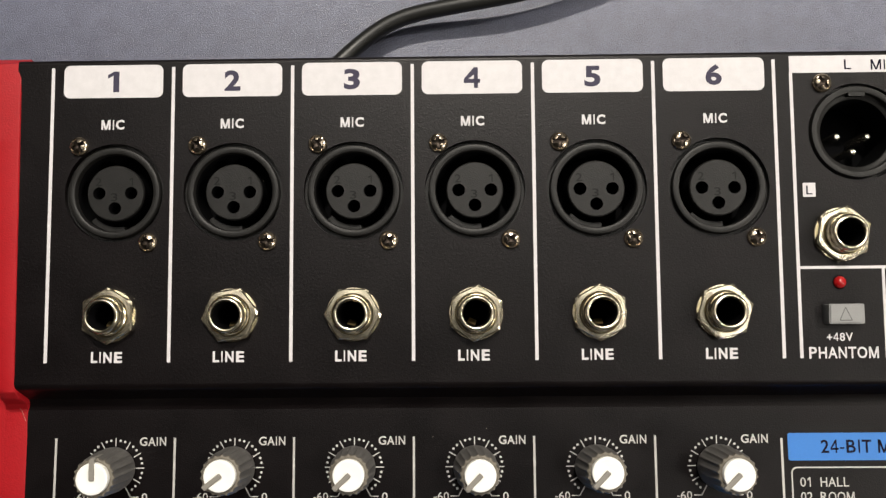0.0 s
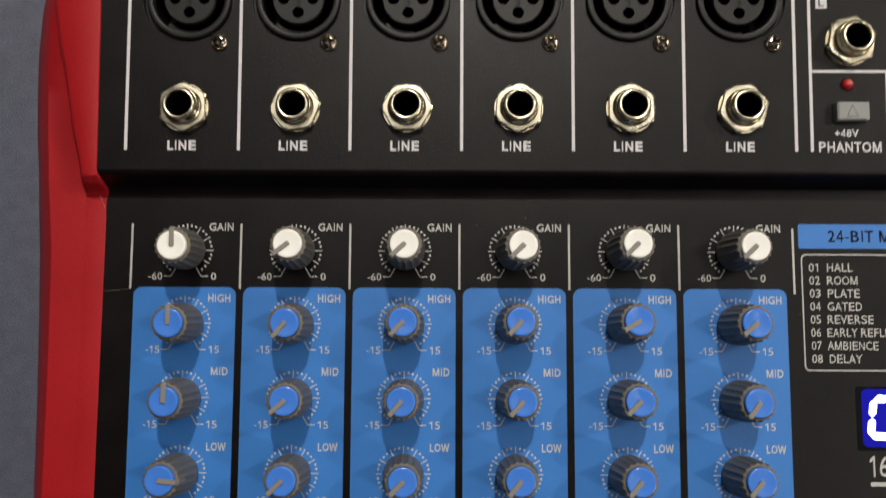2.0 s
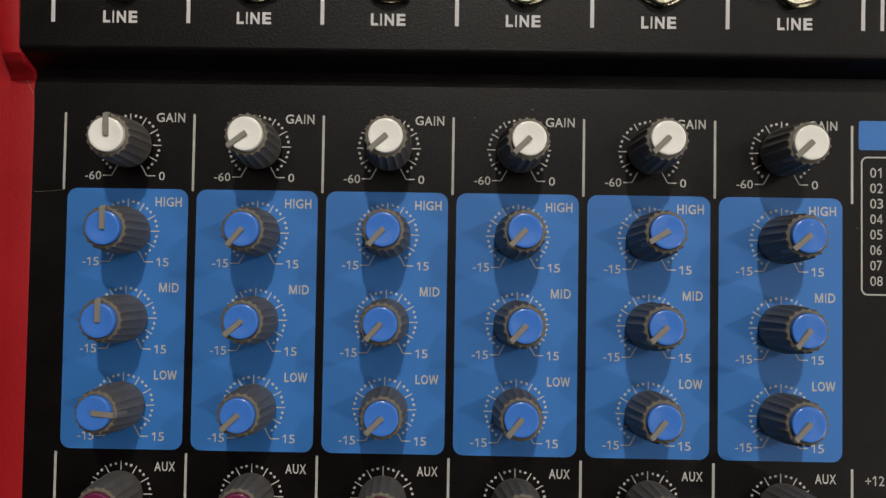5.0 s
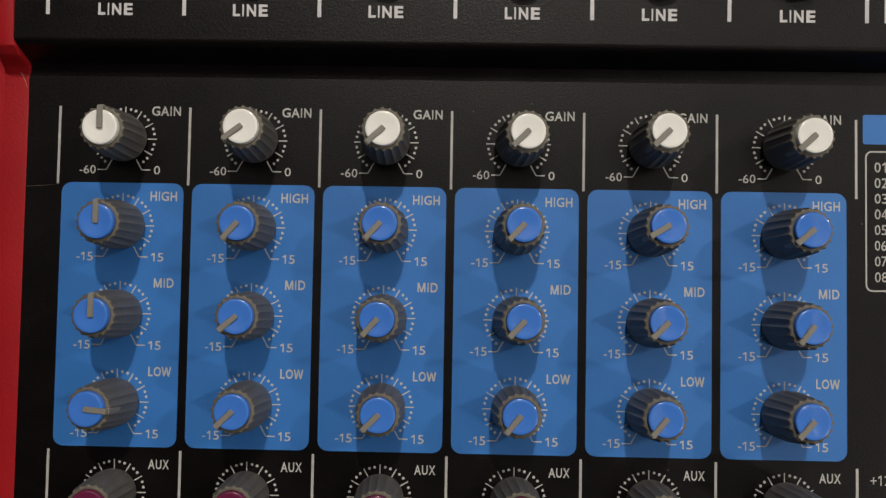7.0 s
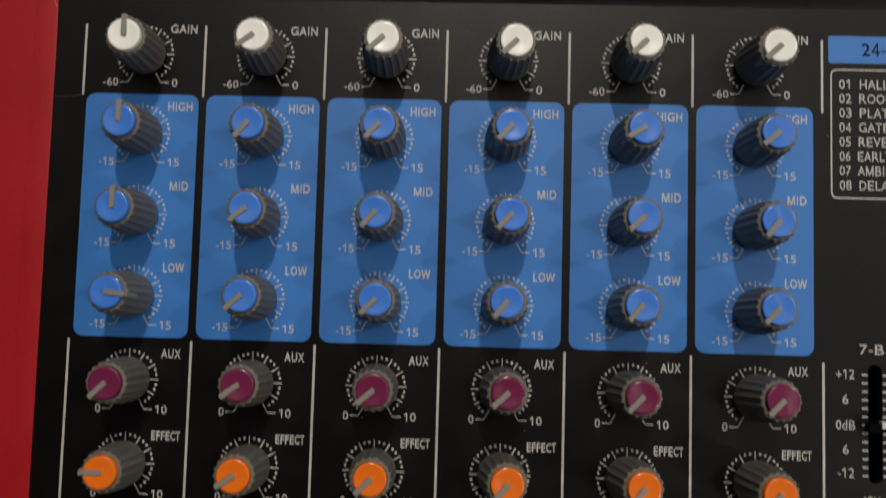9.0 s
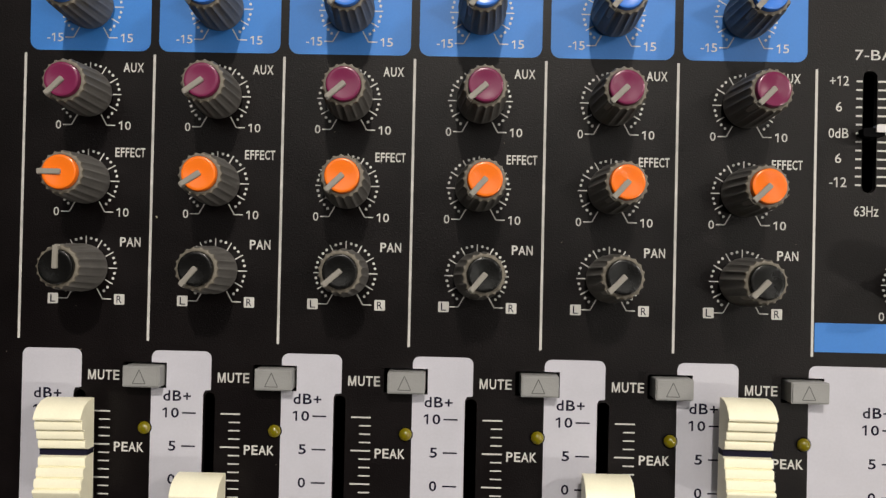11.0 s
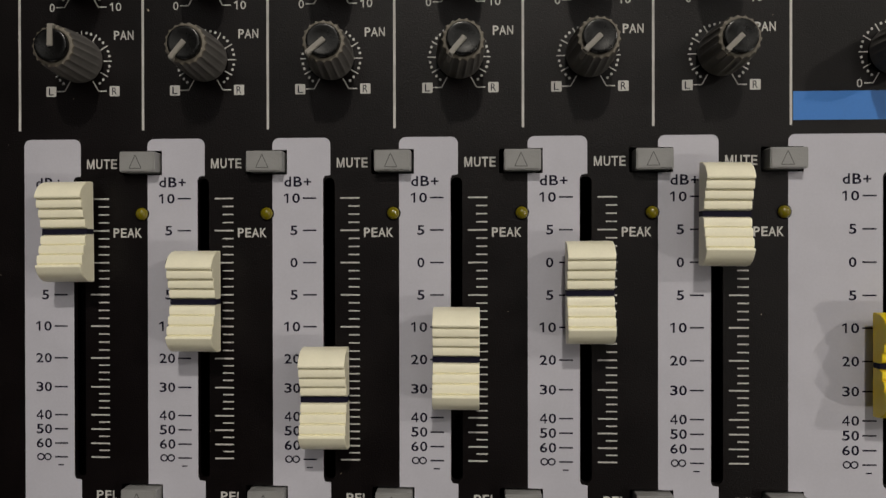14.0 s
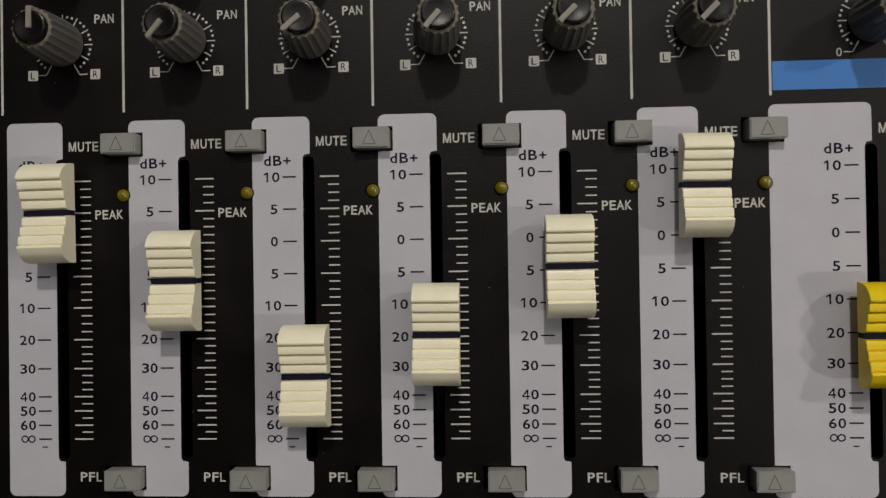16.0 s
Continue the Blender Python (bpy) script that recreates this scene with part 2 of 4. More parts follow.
def cut_letters():
    made = []
    for weight, cut in ((0.003, False), (0.016, "medium"), (0.036, True)):
        for w in SIGNS:
            cu = bpy.data.curves.new("letters", "FONT")
            cu.body, cu.size, cu.offset, cu.resolution_u = w, 1.0, weight, 3
            made.append((w, cut, new("letters", cu)))
    dg = bpy.context.evaluated_depsgraph_get()
    for w, bold, ob in made:
        me = ob.evaluated_get(dg).to_mesh()
        vs = np.array([v.co[:2] for v in me.vertices])
        lo, hi = vs.min(0), vs.max(0)
        GLYPHS[w, bold] = ((vs - lo) / np.maximum(hi - lo, 1e-6), [tuple(p.vertices) for p in me.polygons])
    for w, bold, ob in made:
        cu = ob.data
        bpy.data.objects.remove(ob)
        bpy.data.curves.remove(cu)
    for bold, t in ((False, 0.15), ("medium", 0.17), (True, 0.20)):
        # M and W from straight strokes
        GLYPHS["M", bold] = (np.array([(0, 0), (t, 0), (t, 1), (0, 1), (1 - t, 0), (1, 0), (1, 1), (1 - t, 1), (0, 1), (t * 1.3, 1), (0.5 + t / 2, 0), (0.5 - t / 2, 0),
                                       (1, 1), (1 - t * 1.3, 1)]), [(0, 1, 2, 3), (4, 5, 6, 7), (8, 11, 10, 9), (12, 13, 11, 10)])
        w = t * 0.85
        GLYPHS["W", bold] = (np.array([(0, 1), (w, 1), (0.27 + w / 2, 0), (0.27 - w / 2, 0), (0.5 - w / 2, 1), (0.5 + w / 2, 1), (0.73 + w / 2, 0), (0.73 - w / 2, 0),
                                       (1 - w, 1), (1, 1)]), [(0, 3, 2, 1), (3, 2, 5, 4), (4, 7, 6, 5), (7, 6, 9, 8)])
    for bold, t in ((False, 0.15), ("medium", 0.18), (True, 0.25)):
        # a four: stem, crossbar and slope
        GLYPHS["4", bold] = (np.array([(0.62, 0), (0.62 + t, 0), (0.62 + t, 1), (0.62, 1), (0, 0.24), (1, 0.24), (1, 0.24 + t * 0.8), (0, 0.24 + t * 0.8),
                                       (t * 1.1, 0.24 + t * 0.8), (0.62, 0.97 - t * 1.3)]), [(0, 1, 2, 3), (4, 5, 6, 7), (7, 8, 9, 3)])
    for bold, t in ((False, 0.66), ("medium", 0.6), (True, 0.48)):
        # a one with a flag: the stem on the right, the flag sloping down to the left
        GLYPHS["1", bold] = (np.array([(t, 0), (1, 0), (1, 1), (t + 0.06, 1), (t, 0.80), (0.0, 0.66), (0.0, 0.83)]),
                             [(0, 1, 2, 4), (4, 2, 3), (4, 3, 6, 5)])


cut_letters()


def letters(bm, word, x0, x1, y0, y1, z, bold=False):
    pen, spans = 0.0, []
    for c in word:
        adv, lsb, ink = WIDTHS.get(c, (556, 42, 470))
        spans.append((c, pen + lsb, ink))
        pen += adv
    first = spans[0][1]
    k = (x1 - x0) / (spans[-1][1] + spans[-1][2] - first)
    for c, at, ink in spans:
        if c == " ":
            continue
        uv, faces = GLYPHS[c, bold]
        e0, e1 = EDGES.get(c, (0.0, 1.0)) if len(word) > 1 else (0.0, 1.0)
        lo, hi = y0 + (y1 - y0) * e0, y0 + (y1 - y0) * e1
        vs = [bm.verts.new((x0 + (at - first + u * ink) * k, lo + v * (hi - lo), z)) for u, v in uv]
        for f in faces:
            try:
                bm.faces.new([vs[i] for i in f])
            except ValueError:
                pass


def word_mesh(word, w, h, mat, bold=False):
    bm = bmesh.new()
    letters(bm, word, -w / 2, w / 2, -h / 2, h / 2, 0.0, bold)
    return mesh_from(bm, "label_print", mat)


def infinity_sign(bm, cx, cy, w, h, z):
    for s in (-1, 1):
        outer, inner = circle(cx + s * w / 4, cy, 1, 18), circle(cx + s * w / 4, cy, 1, 18)
        o = [bm.verts.new((cx + s * w / 4 + (x - cx - s * w / 4) * w / 3.6, cy + (y - cy) * h / 2, z)) for x, y in outer]
        i_ = [bm.verts.new((cx + s * w / 4 + (x - cx - s * w / 4) * w / 5.6, cy + (y - cy) * h / 3.2, z)) for x, y in inner]
        for k in range(18):
            j = (k + 1) % 18
            bm.faces.new((o[k], o[j], i_[j], i_[k]))


# ---- the room: an unseen shell added round the table ----
def slab(name, x0, x1, y0, y1, z0, z1, mat, label, category=""):
    bm = bmesh.new()
    prism(bm, [(x0, y0), (x1, y0), (x1, y1), (x0, y1)], z0, z1)
    return tagged(new(name, mesh_from(bm, name, mat, unit=1)), label, category, kind="structure")


slab("floor", -2.6, 2.6, -2.6, 2.6, -0.80, -0.74, CARPET, "plain grey-brown carpeted floor of the room", "floor")
slab("ceiling", -2.6, 2.6, -2.6, 2.6, 1.66, 1.72, CEILING, "plain dark grey unseen ceiling added to close the room", "ceiling")
slab("wall_north", -2.6, 2.6, 2.5, 2.6, -0.74, 1.66, PAINT, "plain dark grey unseen wall added to close the room", "wall")
slab("wall_south", -2.6, 2.6, -2.6, -2.5, -0.74, 1.66, PAINT, "plain dark grey unseen wall added to close the room", "wall")
slab("wall_east", 2.5, 2.6, -2.5, 2.5, -0.74, 1.66, PAINT, "plain dark grey unseen wall added to close the room", "wall")
slab("wall_west", -2.6, -2.5, -2.5, 2.5, -0.74, 1.66, PAINT, "plain dark grey unseen wall added to close the room", "wall")

table = tagged(new("table"), "blue-grey table with a finely grained laminate top", "table")
bm = bmesh.new()
prism(bm, rounded(-700, 700, -480, 420, 12), -26, 0)
bmesh.ops.bevel(bm, geom=[e for e in bm.edges if abs(e.verts[0].co.z - e.verts[1].co.z) < 1e-6], offset=3, segments=2, affect="EDGES")
part("tabletop", bm, TABLE, table)
for sx in (-1, 1):
    for y in (-430, 370):
        bm = bmesh.new()
        prism(bm, rounded(sx * 640 - 25, sx * 640 + 25, y - 25, y + 25, 6), -740, -26)
        part("leg", bm, WOOD, table)

# ---- the mixer ----
mixer = tagged(new("audio_mixer"), "black six-channel audio mixer with red side cheeks, lying on the table", "audio mixer")
ZC, ZP = 57.3, 50.0           # tops of the connector panel and of the control panel
X0, X1 = -99.0, 173.0         # inner faces of the cheeks
PITCH, D0 = 30.0, -90.0       # width of a channel strip, first dividing line
ROWS_Y = {"gain": -57.4, "high": -77.3, "mid": -97.3, "low": -117.2, "aux": -137.4, "effect": -157.4, "pan": -177.4}
CH = [D0 + PITCH * i for i in range(6)]
MIC = [(d + 15.75 + max(0.0, -75.0 - d) * 0.02, 11.2) for d in CH]
LINE = [(d + 15.7, -19.5) for d in CH]
OUT_XLR = [(110.3, 24.7), (137.7, 24.7)]
OUT_JACK = [(104.9, -0.8), (126.4, -0.8), (126.4, -19.5)]
BUTTONS = [(d + 29.4, -201.7) for d in CH] + [(d + 29.5, -281.0) for d in CH]
SLOTS = [d + 14.5 for d in CH] + [113.2]

# rear connector panel, with its sockets cut through and rounded edges at the back and front
bm = bmesh.new()
holes = [circle(x, y, 12.4, 48) for x, y in MIC] + [circle(x, y, 12.2, 48) for x, y in OUT_XLR] + [circle(x, y, 4.6, 28) for x, y in LINE + OUT_JACK]
holes.append(rounded(99.75, 108.95, -22.85, -17.75, 0.4, 2))
sheet(bm, [(X0, -36.2), (X1, -36.2), (X1, 44.2), (X0, 44.2)], holes, ZC, 2.0)
REAR.append(part("connector_panel", bm, BLACK, mixer, "black powder-coated rear connector panel"))
bm = bmesh.new()
prof = [(-36.2, ZC)] + [(-36.2 - 1.7 * math.sin(a * math.pi / 12), ZC - 1.7 + 1.7 * math.cos(a * math.pi / 12)) for a in range(1, 6)]
prof += [(-38.6, ZC - 3.0), (-40.2, ZP + 0.9), (-41.4, ZP + 0.25), (-43.0, ZP), (-43.0, ZP - 2), (-36.2, ZP - 2)]
extrude_x(bm, prof, X0, X1)
part("step", bm, BLACK, mixer, "black sloping step between the panels", smooth=True)
bm = bmesh.new()
prof = [(44.2, ZC)] + [(44.2 + 1.2 * math.sin(a * math.pi / 12), ZC - 1.2 + 1.2 * math.cos(a * math.pi / 12)) for a in range(1, 7)]
prof += [(45.4, 4.0), (43.0, 4.0), (43.0, ZC - 2), (44.2, ZC - 2)]
extrude_x(bm, prof, X0, X1)
REAR.append(part("rear_wall", bm, BLACK, mixer, smooth=True))

# control panel with the fader slots and button holes
bm = bmesh.new()
holes = [rounded(x - 1.35, x + 1.35, -276.6, -205.4, 1.3, 4) for x in SLOTS]
holes += [rounded(x - 4.95, x + 4.95, y - 2.9, y + 2.9, 0.4, 2) for x, y in BUTTONS]
holes.append(rounded(101.65, 104.85, -156.6, -129.0, 1.4, 4))
holes.append(rounded(106.4, 134.8, -110.5, -93.6, 0.5, 2))
sheet(bm, [(X0, -318.0), (X1, -318.0), (X1, -43.0), (X0, -43.0)], holes, ZP, 1.6)
part("control_panel", bm, BLACK, mixer, "black powder-coated control panel")
bm = bmesh.new()
prism(bm, [(X0, -318), (X1, -318), (X1, 43.0), (X0, 43.0)], 4.0, 7.0)
part("bottom_plate", bm, DARK, mixer)
bm = bmesh.new()
prism(bm, [(X0, -320), (X1, -320), (X1, -318.02), (X0, -318.02)], 4.0, ZP)
part("front_wall", bm, BLACK, mixer)
for fx in (-70, 140):
    for fy in (-290, 20):
        bm = bmesh.new()
        lathe(bm, [(0, 0), (7, 0), (8, 1), (8, 4), (0, 4)], 24, fx, fy)
        part("rubber_foot", bm, DARK, mixer, smooth=True)


def cheek():
    """Red end cheek: a low rail along the side and a raised lobe beside the connector panel."""
    ys = np.array([-324, -318, -250, -190, -125, -105, -82, -58, -46, -42.8, -41.4, -39.8, -38.0, -34, -24.5, -10, 0, 12, 24, 36, 44, 46.5], float)
    lobe = np.array([-103.0] * 10 + [-102.7, -102.3, -102.3, -102.8, -105.0, -107.4, -109.4, -111.2, -111.6, -111.2, -110.2, -108.5])
    top = np.array([44] + [50.15] * 8 + [50.25, 51.6, 55.4, 57.3] + [ZC + .4, ZC + .7, ZC + 1.1, ZC + 1.4, ZC + 1.8, ZC + 2.1, ZC + 2.4, ZC + 2.1, ZC - 2])
    crease = np.array([-110, -112, -112.3, -112.4, -112.5, -112.5, -112.7, -113.2, -114.2, -114.5, -114.6, -114.8, -115, -115.1, -115.8, -116.4, -116.4, -116, -115.2, -113.6, -112.0, -109.5])
    outer = np.array([-113, -116.4, -117.2, -117.6, -118.0, -118.3, -118.9, -119.8, -120.6, -120.8, -120.9, -121, -121.2, -121.3, -122.2, -122.9, -123.1, -122.6, -121.2, -118.2, -114.8, -111.0])
    fine = np.concatenate([np.linspace(a, b, 5)[:-1] for a, b in zip(ys, ys[1:])] + [[ys[-1]]])
    bm = bmesh.new()
    rings = []
    for y in fine:
        lo, tp, cr, ou = (float(np.interp(y, ys, a)) for a in (lobe, top, crease, outer))
        rail = min(tp - 0.1, 50.0)
        h = tp - rail
        xi = float(np.interp(y, (-320, -50, -44, -41, -36, 44), (-97.4, -97.2, -97.4, -96.9, -97.4, -98.0)))
        sec = [(xi, 2.0), (xi, tp - 0.5), (xi - 0.25, tp - 0.1), (xi - 0.8, tp), (lo + 1.6, tp), (lo + 0.5, tp - 0.08 * h), (lo - 0.1, tp - 0.25 * h),
               (lo - 0.33 * h, rail + 0.06 * h), (min(lo - 0.42 * h, (lo + cr) / 2), rail), (cr + 1.0, rail - 0.15), (cr - 0.4, rail - 1.2),
               (ou + 0.6, 42), (ou, 36), (ou + 0.5, 18), (ou + 2.5, 2.0)]
        rings.append([bm.verts.new((x, y, z)) for x, z in sec])
    for a, b in zip(rings, rings[1:]):
        for i in range(len(a)):
            j = (i + 1) % len(a)
            bm.faces.new((a[i], a[j], b[j], b[i]))
    bm.faces.new(rings[0])
    bm.faces.new(rings[-1])
    return bm


part("side_cheek", cheek(), RED, mixer, "smooth red plastic side cheek", smooth=True)
bm = cheek()
for v in bm.verts:
    v.co.x = X0 + X1 - v.co.x
part("side_cheek", bm, RED, mixer, "smooth red plastic side cheek", smooth=True)

# ---- printing on the connector panel ----
PR = 0.06                     # thickness of the ink


def bar(x0, x1, y0, y1, z, mat, name="printed_line", r=0.0, corners=(1, 1, 1, 1), label=""):
    bm = bmesh.new()
    prism(bm, rounded(x0, x1, y0, y1, r, 5, corners), z + 0.01, z + PR)
    ob = part(name, bm, mat, mixer, label)
    if z == ZC:
        REAR.append(ob)
    return ob


for i in range(7):
    x = D0 + PITCH * i + (0.0, 0.4, 0.4, 0.4, 0.4, 0.3, 0.1)[i]
    bar(x - 0.42, x + 0.42, -31.0, 43.2, ZC, WHITE_INK)
mic_word, line_word = word_mesh("MIC", 5.8, 2.5, WHITE_INK, True), word_mesh("LINE", 7.7, 2.7, WHITE_INK, True)
for i, d in enumerate(CH):
    bar(d + 2.75, d + 27.8, 35.4, 43.8, ZC, WHITE_INK, "number_plate", 1.6, label="white printed channel number field")
    place("channel_number", word_mesh(str(i + 1), 2.9 if i == 0 else 4.05, 5.3, NUMBER_INK, True), mixer, (d + 15.3, 39.5, ZC + PR + 0.04))
    place("label_print", mic_word, mixer, (d + 15.35, 28.5, ZC + PR))
    place("label_print", line_word, mixer, (d + 15.1, -29.7, ZC + PR))
bar(94.0, 150.0, 39.7, 44.0, ZC, WHITE_INK, "header_print", label="white printed band over the main outputs")
bar(93.9, 94.7, -31.0, 39.7, ZC, WHITE_INK)
bar(94.7, 150.0, -9.3, -8.6, ZC, WHITE_INK)
bar(114.4, 115.1, -31.0, -9.3, ZC, WHITE_INK)
place("label_print", word_mesh("L", 1.7, 2.5, NAVY_INK), mixer, (108.4, 41.7, ZC + PR + 0.04))
place("label_print", word_mesh("MIX OUT", 15.4, 2.6, NAVY_INK), mixer, (121.8, 41.6, ZC + PR + 0.04))
place("label_print", word_mesh("R", 1.9, 2.5, NAVY_INK), mixer, (136.0, 41.7, ZC + PR + 0.04))
for x, w in ((97.7, "L"), (132.6, "R")):
    bar(x - 1.55, x + 1.55, 8.5, 12.0, ZC, WHITE_INK, "marker_print", 0.2)
    place("label_print", word_mesh(w, 1.5, 2.2, NAVY_INK), mixer, (x, 10.2, ZC + PR + 0.04))
place("label_print", word_mesh("+48V", 6.3, 2.0, WHITE_INK, "medium"), mixer, (103.6, -25.9, ZC + PR))
place("label_print", word_mesh("PHANTOM", 16.7, 2.8, WHITE_INK, "medium"), mixer, (104.4, -29.7, ZC + PR))
place("label_print", word_mesh("AUX", 7.0, 2.8, WHITE_INK, "medium"), mixer, (125.7, -29.7, ZC + PR))


# ---- sockets and screws ----
def mic_socket_meshes():
    bm = bmesh.new()
    lathe(bm, [(12.45, -1.6), (11.55, -1.6), (11.5, -0.1), (11.3, 0.2), (11.05, 0.3), (10.2, 0.3), (9.9, 0.15), (9.75, -0.2), (9.7, -1.5)], 56)
    rim = mesh_from(bm, "rim", SOCKET, True)
    bm = bmesh.new()
    sheet(bm, circle(0, 0, 6.8, 40), [circle(x, y, 1.6, 18) for x, y in ((-4, 0), (4, 0), (0, -3.8))], -0.6, 0)
    lathe(bm, [(6.8, -0.6), (7.05, -0.85), (7.05, -2.0)], 40)
    insert = mesh_from(bm, "insert", SOCKET, True)
    # well, insert side and pin holes are near black to paint the shade inside
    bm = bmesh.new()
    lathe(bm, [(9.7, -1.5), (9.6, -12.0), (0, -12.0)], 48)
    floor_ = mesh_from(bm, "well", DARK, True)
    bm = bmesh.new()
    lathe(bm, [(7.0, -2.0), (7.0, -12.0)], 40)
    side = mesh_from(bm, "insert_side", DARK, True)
    bm = bmesh.new()
    prism(bm, [(8.3 * math.cos(radians(a)), 8.3 * math.sin(radians(a))) for a in range(225, 281, 5)]
          + [(9.65 * math.cos(radians(a)), 9.65 * math.sin(radians(a))) for a in range(280, 224, -5)], -12.0, -3.2)
    latch = mesh_from(bm, "latch", SOCKET)
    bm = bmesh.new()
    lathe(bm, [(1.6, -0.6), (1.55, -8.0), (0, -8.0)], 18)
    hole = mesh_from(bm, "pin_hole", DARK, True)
    # digits lie flat; a darker colour stands in for the shade of their relief
    bm = bmesh.new()
    for w, x, y in (("2", -4.2, 2.9), ("1", 4.0, 2.9), ("3", -0.2, -1.0)):
        half = 0.45 if w == "1" else 0.8
        letters(bm, w, x - half, x + half, y - 1.0, y + 1.0, -0.55)
    digits = mesh_from(bm, "moulded_digits", RELIEF_SHADE)
    return rim, insert, floor_, digits, side, hole, latch


RIM, INSERT, WELL, DIGITS, INSERT_SIDE, PIN_HOLE, LATCH = mic_socket_meshes()
bm = bmesh.new()
lathe(bm, [(1.0, -14.0), (1.05, -4.2), (0.95, -3.6), (0.55, -3.1), (0, -3.0)], 16)
PIN = mesh_from(bm, "pin", PIN_METAL, True)
bm = bmesh.new()
lathe(bm, [(12.3, -1.6), (11.6, -1.6), (11.55, -0.1), (11.35, 0.2), (10.4, 0.3), (10.0, 0.1), (9.9, -1.0), (9.6, -1.3), (9.0, -1.45), (8.6, -1.8)], 56)
OUT_RIM = mesh_from(bm, "rim", SOCKET, True)
# shade down in the output well is put into its near-black colour
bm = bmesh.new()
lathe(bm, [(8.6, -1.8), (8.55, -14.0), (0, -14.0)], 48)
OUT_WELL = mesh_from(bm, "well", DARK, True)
bm = bmesh.new()
prism(bm, [(-2.0, 9.0), (2.0, 9.0), (2.0, 10.6), (-2.0, 10.6)], -3.0, 0.1)
KEY = mesh_from(bm, "keyway", SOCKET)


def screw_mesh():
    """Pan-head screw; the cross is sunk into the head, its shade painted as darker faces."""
    bm = bmesh.new()
    prof = [(0.0, 1.5)] + [(2.4 * math.sin(a * math.pi / 32), 0.25 + 1.25 * math.cos(a * math.pi / 32)) for a in range(1, 17)] + [(2.4, 0.0)]
    lathe(bm, prof, 64)
    for v in bm.verts:
        x, y, r = abs(v.co.x), abs(v.co.y), math.hypot(v.co.x, v.co.y)
        if (r < 1.9 and min(x, y) < 0.42) or r < 0.75:
            v.co.z -= 0.95 * (1 - r / 3.2)
    for f in bm.faces:
        c = f.calc_center_median()
        if math.hypot(c.x, c.y) < 1.75 and min(abs(c.x), abs(c.y)) < 0.46:
            f.material_index = 1
    me = mesh_from(bm, "screw", BRASSY, True)
    me.materials.append(RECESS)
    return me


SCREW = screw_mesh()
rng = random.Random(7)


def screw(x, y):
    place("screw", SCREW, mixer, (x, y, ZC), rng.uniform(0, 90), "bronzed cross-head screw")


for x, y in MIC:
    s = empty("mic_socket", mixer, (x, y, ZC))
    tagged(s, "black round three-hole microphone socket")
    for n, me in (("rim", RIM), ("insert", INSERT), ("well", WELL), ("insert_side", INSERT_SIDE), ("moulded_digits", DIGITS), ("latch", LATCH)):
        place(n, me, s)
    for hx, hy in ((-4, 0), (4, 0), (0, -3.8)):
        place("pin_hole", PIN_HOLE, s, (hx, hy, 0))
    screw(x - 8.95, y + 11.8)
    screw(x + 8.7, y - 12.5)
for x, y in OUT_XLR:
    s = empty("output_socket", mixer, (x, y, ZC))
    tagged(s, "black round output socket with three metal pins")
    for n, me in (("rim", OUT_RIM), ("well", OUT_WELL), ("keyway", KEY)):
        place(n, me, s)
    for px, py in ((-3.8, -0.6), (3.8, -0.6), (0, -4.5)):
        place("pin", PIN, s, (px, py, 0))
    screw(x - 8.5, y + 12.3)
    screw(x + 9.3, y - 11.9)


def jack_meshes():
    bm = bmesh.new()
    lathe(bm, [(4.6, 0.0), (6.6, 0.0), (6.7, 0.3), (6.55, 0.6), (4.6, 0.65)], 48)
    washer = mesh_from(bm, "washer", NICKEL, True)
    bm = bmesh.new()
    n = 48
    rings = []
    for k, z in ((1.0, 0.65), (1.0, 1.75), (0.955, 2.1), (0.86, 2.15), (0.83, 1.6)):
        ring = []
        for i in range(n):
            a = 2 * math.pi * i / n
            hexr = 6.15 / math.cos((a + math.pi / 6) % (math.pi / 3) - math.pi / 6)
            r = 6.0 * k if k < 0.9 else hexr if z < 2.05 else min(hexr * k, 6.6 * k)
            if z == 1.75:
                r = min(hexr, 7.0)
            ring.append(bm.verts.new((r * math.cos(a), r * math.sin(a), z)))
        rings.append(ring)
    for a, b in zip(rings, rings[1:]):
        for i in range(n):
            bm.faces.new((a[i], a[(i + 1) % n], b[(i + 1) % n], b[i]))
    nut = mesh_from(bm, "hex_nut", NICKEL)
    bm = bmesh.new()
    lathe(bm, [(4.95, 1.3), (4.85, 2.4), (4.6, 2.6), (4.75, 2.9), (4.6, 3.15), (4.7, 3.4), (4.55, 3.7), (4.5, 4.6), (4.4, 5.2), (4.2, 5.6), (3.95, 5.8),
               (3.7, 5.85), (3.45, 5.75), (3.3, 5.5), (3.2, 5.1)], 48)
    bush = mesh_from(bm, "bushing", NICKEL, True)
    # bore wall coloured near black, standing in for the shade below the lip
    bm = bmesh.new()
    lathe(bm, [(3.2, 5.1), (3.3, -16.0), (0, -16.0)], 32)
    bore = mesh_from(bm, "bore", DARK, True)
    bm = bmesh.new()
    bow = [(-3.2, -8.0), (-2.3, -5.0), (-1.6, -3.0), (-1.5, -2.2), (-1.9, -1.4), (-2.7, -0.7), (-2.9, -0.9), (-2.15, -1.6), (-1.8, -2.2), (-1.85, -3.0), (-2.55, -5.0), (-3.25, -8.0)]
    extrude_x(bm, [(y, z - 0.9) for y, z in bow], -1.0, 1.0)
    spring = mesh_from(bm, "contact_spring", CONTACT, True)
    return washer, nut, bush, bore, spring


